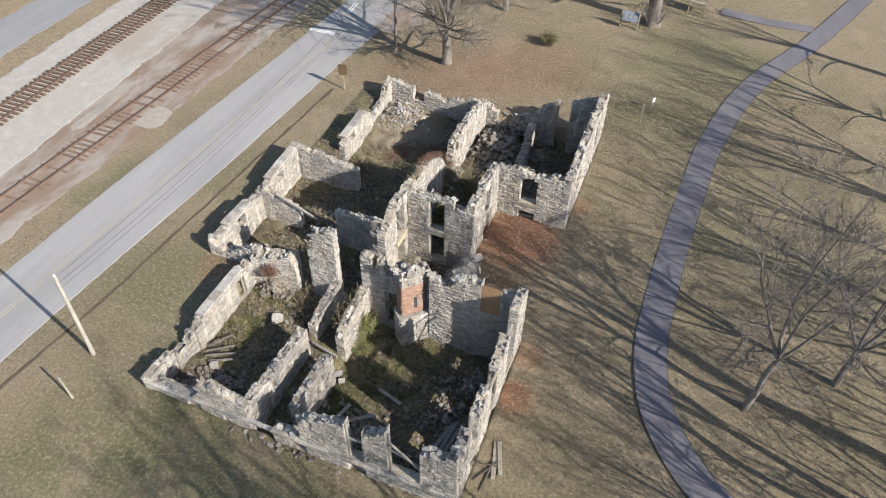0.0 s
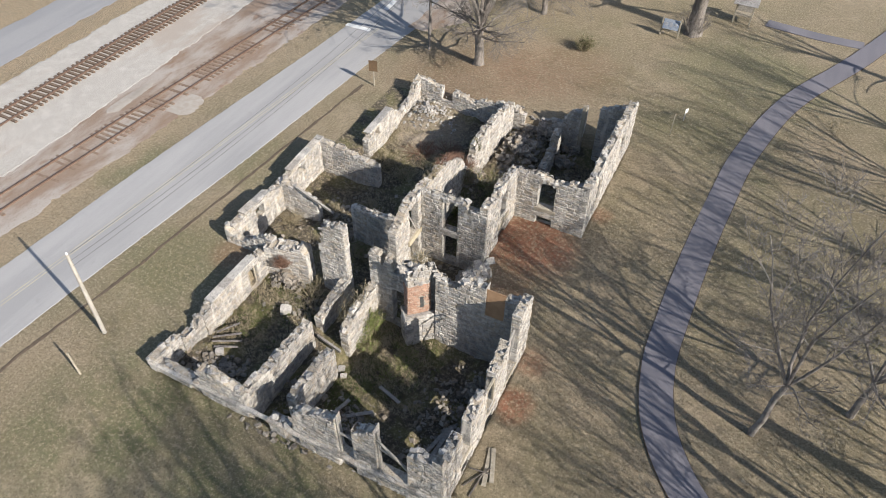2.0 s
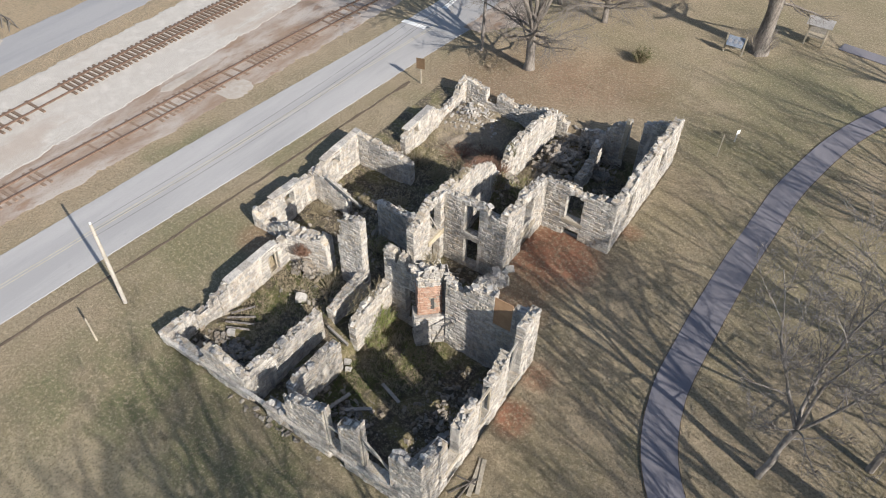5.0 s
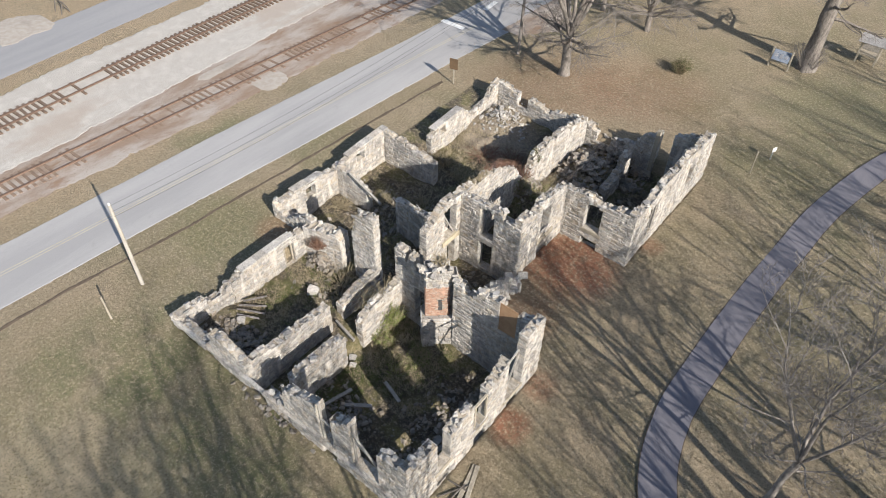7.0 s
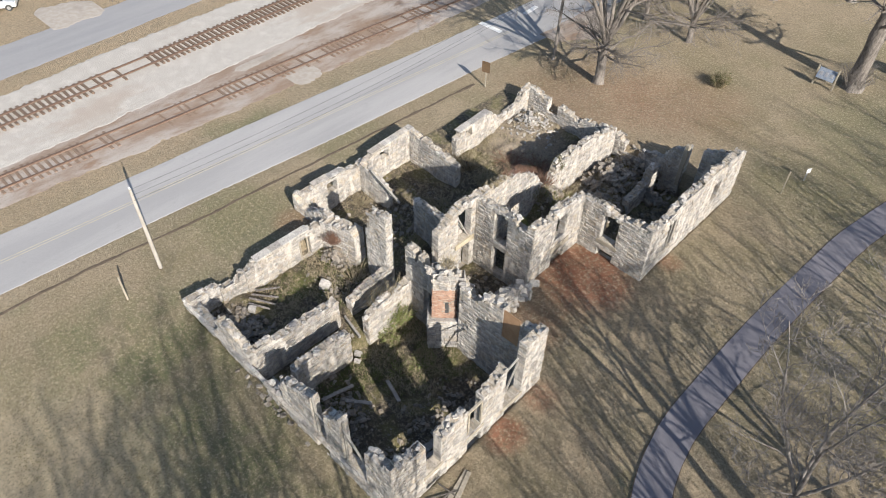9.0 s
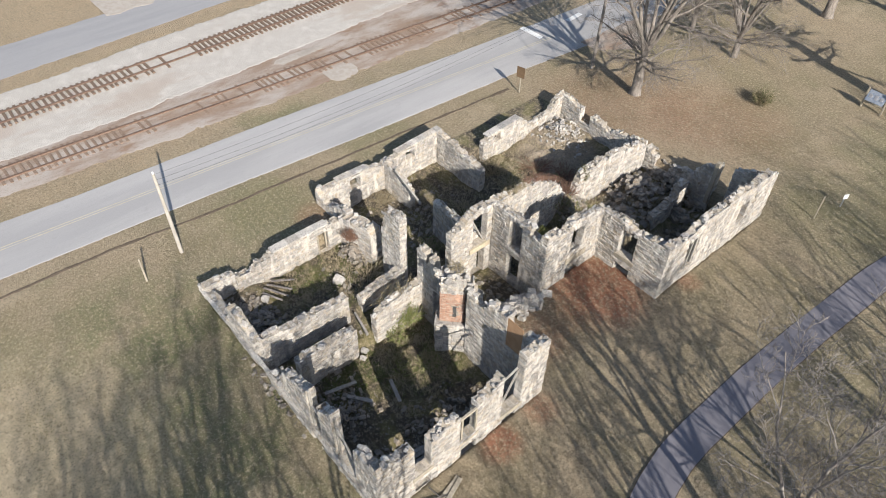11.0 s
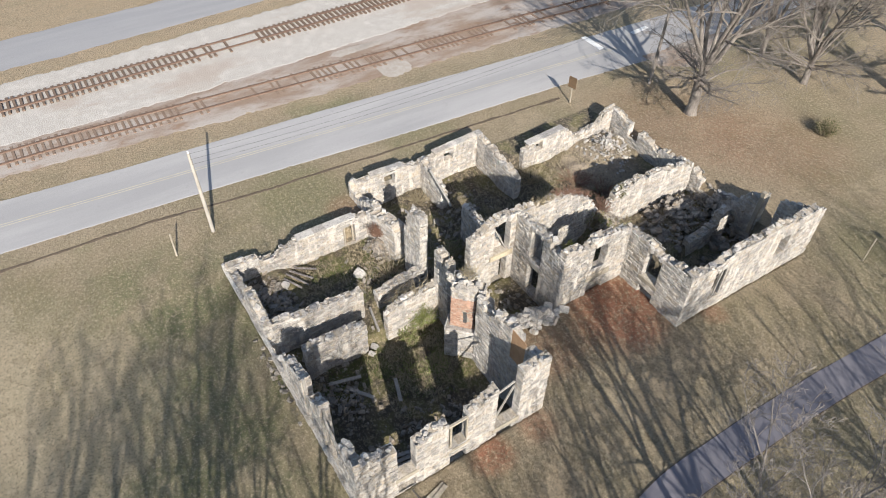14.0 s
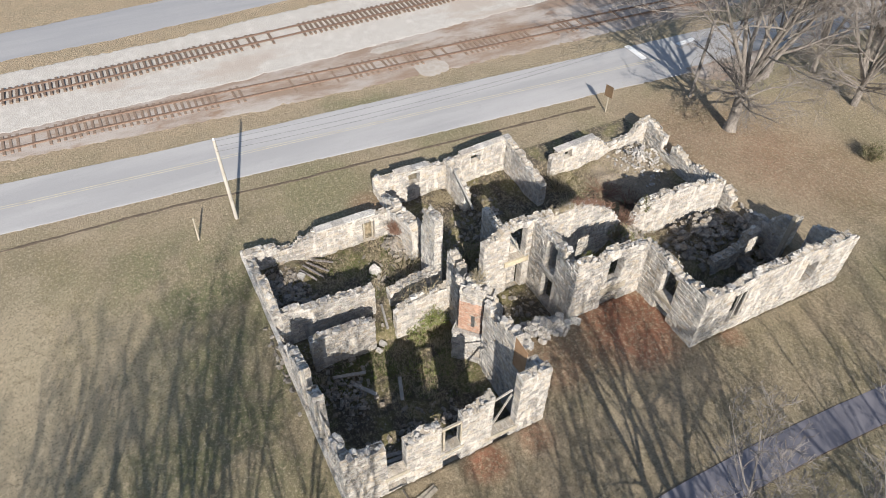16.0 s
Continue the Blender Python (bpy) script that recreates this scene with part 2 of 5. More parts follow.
def beam(name, a, b, w, h, material, parent=None, label=""):
    return part(name, box_bm((Vector(b) - Vector(a)).length, w, h, beam_pose(a, b), 0.01, 0.008), material, parent, label)


def empty(name, at):
    ob = new(name)
    ob.location = at
    return ob


def smooth01(v, lo, hi):
    t = min(1.0, max(0.0, (v - lo) / (hi - lo)))
    return t * t * (3 - 2 * t)


# ---- the ground: one sheet, dug out within the ruin ----
ROOMS = (  # x0, x1, y0, y1, floor, roughness
    (-14.5, -4.95, 15.05, 25.5, -1.95, 0.10),
    (-16.7, -14.5, 15.05, 25.5, -1.35, 0.10),
    (-22.7, -16.7, 15.05, 25.5, -1.10, 0.12),
    (-25.5, -14.4, 25.5, 36.1, -1.30, 0.14),
    (-23.0, -14.4, 36.1, 47.1, -0.95, 0.20),
    (-14.4, -9.8, 31.1, 47.1, -0.90, 0.20),
    (-9.8, -4.95, 36.05, 47.0, -1.60, 0.12),
)


def lawn_height(x, y):
    fx = smooth01(x, -26, -16) * (1 - 0.65 * smooth01(x, -2, 4))
    z = 0.45 * fx * max(-1.0, min(1.0, (y - 26.5) / 10.5)) * (1 - smooth01(y, 50, 60)) * smooth01(y, -4, 10)
    # the hollow between the two east wings
    hole = 1 - smooth01(x, -10.7, -9.4)
    if -14.4 < x < -7.0 and 25.4 < y < 31.2:
        z = z * (1 - hole) - 0.95 * hole
    return z + 0.05 * noise.noise((x * 0.35, y * 0.35, 2.0)) * smooth01(x, -30, -26)


def ground_height(x, y):
    for x0, x1, y0, y1, floor, rough in ROOMS:
        if x0 <= x <= x1 and y0 <= y <= y1:
            z = floor + rough * (noise.noise((x * 0.7, y * 0.7, 5)) * 2 + noise.noise((x * 2.6, y * 2.6, 9)))
            z += 0.4 * math.exp(-((x + 22.3) ** 2 + (y - 17.4) ** 2) / 1.6)       # soil spilling through the west gap
            z += 0.9 * math.exp(-((x + 21.0) ** 2 + (y - 45.0) ** 2) / 6.0)        # heap in the north-west room
            z += 1.9 * math.exp(-((x + 14.2) ** 2 / 2.2 + (y - 38.3) ** 2 / 2.4))  # heap over the broken spine wall
            z += 0.9 * math.exp(-((x + 12.6) ** 2 / 2.0 + (y - 44.0) ** 2 / 5.0))
            return z
    return lawn_height(x, y)


def axis(dense0, dense1, step, near, far):
    v = list(np.arange(dense0, dense1 + 1e-6, step))
    lo, hi, s = v[0], v[-1], near
    while lo > -far:
        lo -= s
        v.insert(0, lo)
        s *= 1.12
    s = near
    while hi < far:
        hi += s
        v.append(hi)
        s *= 1.12
    return v


gx, gy = axis(-27.0, -3.0, 0.25, 0.8, 2500), axis(13.0, 49.0, 0.25, 0.8, 2500)
gv = [(x, y, ground_height(x, y)) for y in gy for x in gx]
gf = [(j * len(gx) + i, j * len(gx) + i + 1, (j + 1) * len(gx) + i + 1, (j + 1) * len(gx) + i) for j in range(len(gy) - 1) for i in range(len(gx) - 1)]
tagged(mesh_object("ground", gv, gf, LAWN, None, True), "dormant winter lawn of tan and olive grass", "lawn", kind="structure")


def strip(name, material, left, right, z, thick=0.06, step=1.0, wobble=0.0):
    """A ribbon on the ground between two edge lines x(y), given as (y, x) knots, with real edge thickness."""
    y0, y1 = left[0][0], left[-1][0]
    n = max(2, int((y1 - y0) / step))
    verts, faces = [], []
    for k in range(n + 1):
        y = y0 + (y1 - y0) * k / n
        a = float(np.interp(y, [p[0] for p in left], [p[1] for p in left])) + wobble * (noise.noise((y * 0.5, 3, 1)) + 0.6 * noise.noise((y * 2.3, 3, 1)))
        b = float(np.interp(y, [p[0] for p in right], [p[1] for p in right])) + wobble * (noise.noise((y * 0.5, 9, 1)) + 0.6 * noise.noise((y * 2.3, 9, 1)))
        za, zb = (z if not callable(z) else z(a, y)), (z if not callable(z) else z(b, y))
        mid = (za + zb) / 2 + thick * 0.4
        ea, eb = (min(0.3 if wobble > 0.1 else 0.1, abs(b - a) * 0.2) * (1 + 1.2 * noise.noise((y * 2.7, k, 4))) for k in (1, 5))
        verts += [(a - ea, y, za - thick), (a, y, za), ((a + b) / 2, y, mid), (b, y, zb), (b + eb, y, zb - thick)]
        if k:
            o = 5 * k
            faces += [(o - 5 + i, o - 4 + i, o + 1 + i, o + i) for i in range(4)]
    return mesh_object(name, verts, faces, material)


ROAD_NEAR = ((-60, -35.0), (1, -32.6), (20, -31.4), (33, -30.3), (50, -29.3), (58, -28.6), (140, -24))
ROAD_FARE = ((-60, -41.5), (1, -38.2), (13, -37.2), (27, -36.6), (36, -36.0), (50, -35.0), (140, -30.5))
tagged(strip("road", ROAD, ROAD_FARE, ROAD_NEAR, 0.02, 0.03, 0.4, 0.035), "pale worn asphalt two-lane road", "road", kind="structure")
mid_line = [(y, (np.interp(y, [p[0] for p in ROAD_FARE], [p[1] for p in ROAD_FARE]) + np.interp(y, [p[0] for p in ROAD_NEAR], [p[1] for p in ROAD_NEAR])) / 2) for y in (-60, 1, 20, 33, 50, 56)]
for off in (-0.16, 0.08):
    tagged(strip("road_marking", PAINT_Y, [(y, x + off) for y, x in mid_line], [(y, x + off + 0.06) for y, x in mid_line], 0.042, 0.004), "faded yellow centre line on the road", "marking", kind="structure")
tagged(strip("road_marking", PAINT_W, [(54.4, -34.9), (55.0, -34.9)], [(54.4, -32.4), (55.0, -32.4)], 0.042, 0.004), "white stop line on the road", "marking", kind="structure")
tagged(strip("road_marking", PAINT_W, [(59.2, -33.3), (61.4, -33.5)], [(59.2, -32.9), (61.4, -33.1)], 0.042, 0.004), "white dash on the road", "marking", kind="structure")
tagged(strip("side_street", YARD, [(57.0, -29.5), (58.5, -29.8), (65.0, -29.5), (67.0, -28.8)], [(57.0, -28.0), (58.5, -26.5), (60.5, -25.0), (62.5, -25.2), (65.0, -26.5), (67.0, -28.0)], 0.02, 0.04, 0.3, 0.5), "worn gravel mouth of a side street", "road", kind="structure")
tagged(strip("road_far", ROAD_FAR, ((-80, -62.5), (2, -62.0), (18, -62.6), (40, -63.5), (140, -66)), ((-80, -56.8), (2, -57.0), (12, -56.8), (23, -57.4), (40, -58.4), (140, -61)), 0.014, 0.022, 0.8, 0.18), "grey asphalt road beyond the railway", "road", kind="structure")
tagged(strip("ballast", GRAVEL, ((-90, -54.0), (16, -54.1), (28, -55.0), (150, -58)), ((-90, -45.2), (2, -45.0), (19, -44.6), (39, -45.5), (150, -51)), 0.035, 0.042, 0.35, 0.3), "pale grey crushed stone railway ballast", "ballast", kind="structure")
tagged(strip("siding_yard", YARD, ((-90, -45.6), (2, -45.4), (19, -45.0), (39, -46.0), (150, -52)), ((-90, -41.6), (2, -41.2), (20, -39.6), (39, -38.6), (150, -34)), 0.014, 0.022, 0.35, 0.4), "brown dirt and thin gravel beside the siding", "dirt", kind="structure")
for x0, x1, y0, y1 in ((-40.4, -38.3, 35.0, 38.0), (-44.6, -43.6, 32.5, 38.0), (-42.0, -41.0, 30.0, 32.5)):
    tagged(strip("concrete_pad", PAD, [(y0, x0 + 0.4), (y0 + 0.7, x0), (y1 - 0.6, x0 + 0.1), (y1, x0 + 0.6)], [(y0, x1 - 0.5), (y0 + 0.7, x1), (y1 - 0.6, x1 - 0.2), (y1, x1 - 0.7)], 0.026, 0.02, 0.12, 0.16), "pale patch of crushed concrete", "patch", kind="structure")
tagged(strip("verge_ditch", EDGE, [(-10, -31.2), (12, -30.55), (19, -29.7), (26, -29.3), (46, -28.0)], [(-10, -31.0), (12, -30.35), (19, -29.5), (26, -29.1), (46, -27.8)], 0.012, 0.03, 0.3, 0.12), "dark soil edge along the verge", "verge", kind="structure")


def ribbon(name, material, line, width, lift, thick=0.06):
    """A path of constant width along a smooth line of (x, y) knots."""
    pts = []
    for i in range(len(line) - 1):
        p = [Vector(line[max(0, min(len(line) - 1, i + k))]) for k in (-1, 0, 1, 2)]
        for s in range(8):
            t = s / 8
            pts.append(0.5 * ((2 * p[1]) + (p[2] - p[0]) * t + (2 * p[0] - 5 * p[1] + 4 * p[2] - p[3]) * t * t + (3 * p[1] - p[0] - 3 * p[2] + p[3]) * t ** 3))
    pts.append(Vector(line[-1]))
    verts, faces = [], []
    for k, p in enumerate(pts):
        d = (pts[min(k + 1, len(pts) - 1)] - pts[max(k - 1, 0)]).normalized()
        nrm = Vector((-d.y, d.x))
        z = lawn_height(p.x, p.y) + lift
        for s, dz in ((-1, -thick), (-1, 0), (0, 0.015), (1, 0), (1, -thick)):
            q = p + nrm * s * (width / 2 + 0.03 * noise.noise((p.x, p.y, s)))
            verts.append((q.x, q.y, z + dz))
        if k:
            o = 5 * k
            faces += [(o - 5 + i, o + i, o + 1 + i, o - 4 + i) for i in range(4)]
    return mesh_object(name, verts, faces, material)


PATH_LINE = ((22, 100), (15.7, 83.4), (11.0, 71.4), (6.0, 60.5), (3.7, 50.9), (3.0, 43.8), (2.6, 37.2), (2.5, 31.7), (2.6, 28.0), (3.4, 24.6), (4.9, 22.0), (7.2, 19.8), (11, 17.6), (18, 15), (30, 12))
tagged(ribbon("path_edge", EDGE, PATH_LINE, 1.95, 0.06), "thin bare soil edge along the path", "path edge", kind="structure")
tagged(ribbon("path", PATH, PATH_LINE, 1.86, 0.075), "smooth grey asphalt footpath across the lawn", "footpath", kind="structure")
tagged(ribbon("path_branch", PATH, ((11.0, 74.0), (6.2, 74.0), (2.0, 74.6)), 1.5, 0.068), "short asphalt spur off the footpath", "footpath", kind="structure")


# ---- railway ----
def track(name, label, rail_line, ties, zt, tie_material, bury, y0, y1, spacing):
    """rail_line: x of the track's middle at y."""
    thing = empty(name, (rail_line(20), 20, 0))
    tagged(thing, label, "railway track")
    inv = Matrix.Translation((-rail_line(20), -20, 0))
    prof = ((-0.07, 0), (0.07, 0), (0.03, 0.05), (0.045, 0.15), (-0.045, 0.15), (-0.03, 0.05))
    for side in (-0.75, 0.75):
        verts, faces = [], []
        for k, y in enumerate(np.arange(y0, y1 + 0.1, 2.0)):
            verts += [(rail_line(y) + side + px - rail_line(20), y - 20, zt + pz) for px, pz in prof]
            if k:
                o = 6 * k
                faces += [(o - 6 + i, o - 6 + (i + 1) % 6, o + (i + 1) % 6, o + i) for i in range(6)]
        mesh_object("rail", verts, faces, RAIL, thing)
    shared = None
    y = y0
    while y < y1:
        if not bury(y):
            m = pose(rail_line(y) + random.uniform(-0.06, 0.06), y, zt - 0.055 + random.uniform(-0.02, 0.012) - (0.035 if 20.5 < y < 28.2 else 0), 0, 0, random.uniform(-2.5, 2.5))
            if shared is None:
                bm = box_bm(2.6, 0.23, 0.16, Matrix.Identity(4), 0.015, 0.01)
                shared = part("tie", bm, tie_material, thing)
                ob = shared
            else:
                ob = new("tie", shared.data)
                ob.parent = thing
            ob.matrix_local = inv @ m
        y += spacing * random.uniform(0.93, 1.07)
    return thing


track("railway_track", "rusty main line rails on dark wooden ties over pale ballast", lambda y: -50.2 - max(0, y - 8) * 0.028, None, 0.19, TIE, lambda y: (25.5 < y < 28.2 and random.random() < 0.9) or (20.5 < y < 25.5 and random.random() < 0.3), -25, 85, 0.52)
track("railway_siding", "disused rusty siding rails with rotten half-buried ties", lambda y: -43.0 + max(0, y - 8) * 0.054, None, 0.07, TIE_OLD, lambda y: random.random() < (0.05 if y < 17 else 0.55), -20, 75, 0.54)


# ---- the ruin: masonry walls ----
def stone_mesh(seed):
    """One rough-dressed block: x its length, z its height, y outwards; open at the back."""
    r = random.Random(seed)
    j = lambda a: r.uniform(-a, a)
    back = [(-0.5, 0, -0.5), (0.5, 0, -0.5), (0.5, 0, 0.5), (-0.5, 0, 0.5)]
    mid = [(-0.485 + j(0.02), 0.62 + j(0.1), -0.475 + j(0.03)), (0.485 + j(0.02), 0.62 + j(0.1), -0.475 + j(0.03)), (0.485 + j(0.02), 0.62 + j(0.1), 0.475 + j(0.03)), (-0.485 + j(0.02), 0.62 + j(0.1), 0.475 + j(0.03))]
    front = [(-0.40 + j(0.05), 1 + j(0.25), -0.36 + j(0.07)), (0.40 + j(0.05), 1 + j(0.25), -0.36 + j(0.07)), (0.40 + j(0.05), 1 + j(0.25), 0.36 + j(0.07)), (-0.40 + j(0.05), 1 + j(0.25), 0.36 + j(0.07))]
    faces = [(8, 9, 10, 11)]
    for o in (0, 4):
        faces += [(o + i, o + (i + 1) % 4, o + 4 + (i + 1) % 4, o + 4 + i) for i in range(4)]
    return np.array(back + mid + front), faces


def chunk_mesh(seed):
    """A broken lump of stone: a lopsided box with cut corners, closed."""
    r = random.Random(seed + 500)
    bm = bmesh.new()
    bmesh.ops.create_cube(bm, size=1.0)
    for v in bm.verts:
        v.co = Vector([c * r.uniform(0.62, 1.08) for c in v.co])
    bmesh.ops.bevel(bm, geom=bm.verts[:], offset=0.16, affect="VERTICES")
    bm.normal_update()
    bm.verts.ensure_lookup_table()
    for i, v in enumerate(bm.verts):
        v.index = i
    out = np.array([v.co[:] for v in bm.verts]), [tuple(v.index for v in f.verts) for f in bm.faces]
    bm.free()
    return out


STONES = [stone_mesh(i) for i in range(14)]
CHUNKS = [chunk_mesh(i) for i in range(14)]


def shared_data(name, shapes, material):
    out = []
    for v, f in shapes:
        me = bpy.data.meshes.new(name)
        me.from_pydata([tuple(p) for p in v], [], f)
        me.materials.append(material)
        out.append(me)
    return out


STONE_DATA = shared_data("stone", STONES, STONE)
CHUNK_DATA = shared_data("stone", CHUNKS, STONE)
BRICK_DATA = shared_data("brick", STONES[:6], BRICK)


class Pile:
    """Gathers many pieces; the first of them become objects, the rest one joined mesh."""

    def __init__(self, shapes, data, name, limit):
        self.shapes, self.data, self.name, self.limit = shapes, data, name, limit
        self.items = []

    def add(self, m):
        self.items.append((random.randrange(len(self.shapes)), m))

    def make(self, parent, material, rest_name, origin):
        back = Matrix.Translation(origin).inverted()
        for k, m in self.items[:self.limit]:
            ob = new(self.name, self.data[k])
            ob.parent = parent
            ob.matrix_local = back @ m
        if len(self.items) > self.limit:
            verts, faces, o = [], [], 0
            for k, m in self.items[self.limit:]:
                v, f = self.shapes[k]
                a = np.array(back @ m)
                verts.append(v @ a[:3, :3].T + a[:3, 3])
                faces += [tuple(i + o for i in q) for q in f]
                o += len(v)
            ob = mesh_object(rest_name, np.concatenate(verts), faces, material, parent)
            tagged(ob, kind="stuff")


def interp(prof, s):
    return float(np.interp(s, [p[0] for p in prof], [p[1] for p in prof]))


def wall(name, label, p0, p1, base, prof, openings=(), thick=0.56, limit=120, rough=0.16, course=0.21, seed=0, cap=0.5, capped=True):
    """A broken rubble-stone wall from p0 to p1 on the plan. prof: (distance, top) knots; openings: (s0, s1, bottom, top, rise of the arch)."""
    rnd = random.Random(hash_name(name) + seed)
    a, b = Vector((*p0, 0)), Vector((*p1, 0))
    length = (b - a).length
    ux = (b - a).normalized()
    uy = Vector((ux.y, -ux.x, 0))            # the outer side: right of the way from p0 to p1
    steps, s = [], 0.0
    while s < length:                         # courses that broke away, piece by piece
        e = min(length, s + rnd.uniform(0.18, 0.8))
        if length - e < 0.2:
            e = length
        steps.append((e, rnd.uniform(-rough, rough * 0.7) * 0.8))
        s = e
    ends, drops, shift = [p[0] for p in steps], [p[1] for p in steps], rnd.uniform(0, 90)

    def top(s):
        s = min(length, max(0.0, s))
        k = min(len(ends) - 1, int(np.searchsorted(ends, s)))
        return interp(prof, s) + drops[k] + rough * (0.9 * noise.noise((s * 1.1, shift, 0)) + 0.7 * noise.noise((s * 3.1, shift, 5)) + 0.45 * noise.noise((s * 8.0, shift, 9)))

    def hole(o, s):
        mid, half = (o[0] + o[1]) / 2, (o[1] - o[0]) / 2
        return o[3] + o[4] * (1 - ((s - mid) / half) ** 2)

    cuts = sorted({0.0, length, *[float(v) for v in np.arange(0.16, length, 0.16)], *ends, *[min(length, max(0, o[i])) for o in openings for i in (0, 1)],
                   *[o[0] + (o[1] - o[0]) * k / 6 for o in openings if o[4] for k in range(1, 6)]})
    core, faces = [], []

    def solid(s0, s1, z0, z1, z2, inset=0.032):
        """A piece of the core from s0 to s1 whose top falls from z1 to z2."""
        if min(z1, z2) - z0 < 0.03:
            return
        o = len(core)
        e0, e1 = (inset if s0 <= 0.001 else 0), (inset if s1 >= length - 0.001 else 0)
        for sx, zt in ((s0 + e0, z1), (s1 - e1, z2)):
            for sy in (-thick / 2 + inset, thick / 2 - inset):
                for z in (z0, zt):
                    p = a + ux * sx + uy * sy
                    core.append((p.x, p.y, z))
        faces.extend([tuple(o + i for i in q) for q in ((0, 1, 3, 2), (4, 6, 7, 5), (0, 4, 5, 1), (2, 3, 7, 6), (1, 5, 7, 3), (0, 2, 6, 4))])

    for s0, s1 in zip(cuts[:-1], cuts[1:]):
        if s1 - s0 < 0.004:
            continue
        m = (s0 + s1) / 2
        z, za, zb = base, top(s0 + 0.003) - 0.05, top(s1 - 0.003) - 0.05
        zt = min(za, zb)
        for o in sorted((o for o in openings if o[0] < m < o[1]), key=lambda o: o[2]):
            solid(s0, s1, z, min(o[2], za), min(o[2], zb))
            z = max(z, hole(o, m))
        if z < zt:
            solid(s0, s1, z, za, zb)
    origin = (a + b) / 2
    origin.z = base
    core = [(p[0] - origin.x, p[1] - origin.y, p[2] - origin.z) for p in core]
    ob = mesh_object(name, core, faces, MORTAR)
    ob.location = origin
    tagged(ob, label, "stone wall", kind="structure")

    # the coursed facing of both sides and both ends
    pile = Pile(STONES, STONE_DATA, "stone", int(limit * 0.85))
    zmax = max(top(v) for v in np.arange(0, length, 0.1)) + 0.05

    def face(org, along, out, run, blocked, crown):
        z = base + rnd.uniform(-0.1, 0)
        while z < zmax:
            h = course * rnd.uniform(0.5, 1.35)
            zc = z + h / 2
            edges = sorted({0.0, run, *[e for o in blocked if o[2] < zc < o[3] + o[4] * 0.7 for e in (max(0, o[0]), min(run, o[1]))]})
            for e0, e1 in zip(edges[:-1], edges[1:]):
                mid = (e0 + e1) / 2
                if any(o[0] < mid < o[1] and o[2] < zc < o[3] + o[4] * 0.7 for o in blocked):
                    continue
                s = e0
                while s < e1 - 0.02:
                    w = rnd.uniform(0.13, 0.34) if rnd.random() < 0.6 else rnd.uniform(0.3, 0.62)
                    if e1 - s - w < 0.14:
                        w = e1 - s
                    c = s + w / 2
                    if crown(c) > z + h * 0.5 and rnd.random() > 0.05:
                        depth = rnd.uniform(0.03, 0.085)
                        zz = min(z + h, crown(c) + 0.06)
                        p = org + along * c
                        m = Matrix((along, out, Vector((0, 0, 1)))).transposed().to_4x4()
                        m.translation = Vector((p.x, p.y, (z + zz) / 2 + 0.045 * noise.noise((c * 0.9, z * 3, shift)) + rnd.uniform(-0.02, 0.02)))
                        pile.add(m @ Matrix.Rotation(rnd.gauss(0, 0.06), 4, "Y") @ Matrix.Diagonal((w * rnd.uniform(0.9, 1.02), depth, (zz - z) * rnd.uniform(0.84, 1.02), 1)))
                    s += w
            z += h

    face(a + uy * (thick / 2 - 0.05), ux, uy, length, openings, top)
    face(b - uy * (thick / 2 - 0.05), -ux, -uy, length, [(length - o[1], length - o[0], *o[2:]) for o in openings], lambda s: top(length - s))
    face(b + uy * thick / 2 + ux * -0.05, -uy, ux, thick, [], lambda s: top(length - 0.05))
    face(a - uy * thick / 2 + ux * 0.05, uy, -ux, thick, [], lambda s: top(0.05))
    # reveals of the openings
    for o in openings:
        for s, d, side in ((o[0], 1, ux), (o[1], -1, -ux)):
            if not 0.05 < s < length - 0.05:
                continue
            z = o[2]
            while z < min(o[3], top(s - 0.05 * d)) - 0.05:
                h = min(course * rnd.uniform(0.8, 1.3), o[3] - z)
                p = a + ux * (s - 0.035 * d)
                m = Matrix((uy * d * -1, side, Vector((0, 0, 1)))).transposed().to_4x4()
                if m.determinant() < 0:
                    m = Matrix((uy * d, side, Vector((0, 0, 1)))).transposed().to_4x4()
                m.translation = Vector((p.x, p.y, z + h / 2))
                pile.add(m @ Matrix.Diagonal((thick * 0.98, 0.05, h * 0.96, 1)))
                z += h
        if o[4]:                               # the stones of the arch, on both sides
            k = max(5, int((o[1] - o[0]) / 0.2))
            for i in range(k):
                s = o[0] + (o[1] - o[0]) * (i + 0.5) / k
                mid, half = (o[0] + o[1]) / 2, (o[1] - o[0]) / 2
                tilt = math.atan(2 * o[4] * (s - mid) / half ** 2)
                for out, along, sg in ((uy, ux, 1), (-uy, -ux, -1)):
                    p = a + ux * s + out * (thick / 2 - 0.03)
                    m = Matrix((along, out, Vector((0, 0, 1)))).transposed().to_4x4()
                    m.translation = Vector((p.x, p.y, hole(o, s) + 0.16))
                    if top(s) > hole(o, s) + 0.2:
                        pile.add(m @ Matrix.Rotation(tilt * sg, 4, "Y") @ Matrix.Diagonal(((o[1] - o[0]) / k * 0.97, 0.09, 0.36, 1)))
    pile.make(ob, STONE, "stonework", origin)
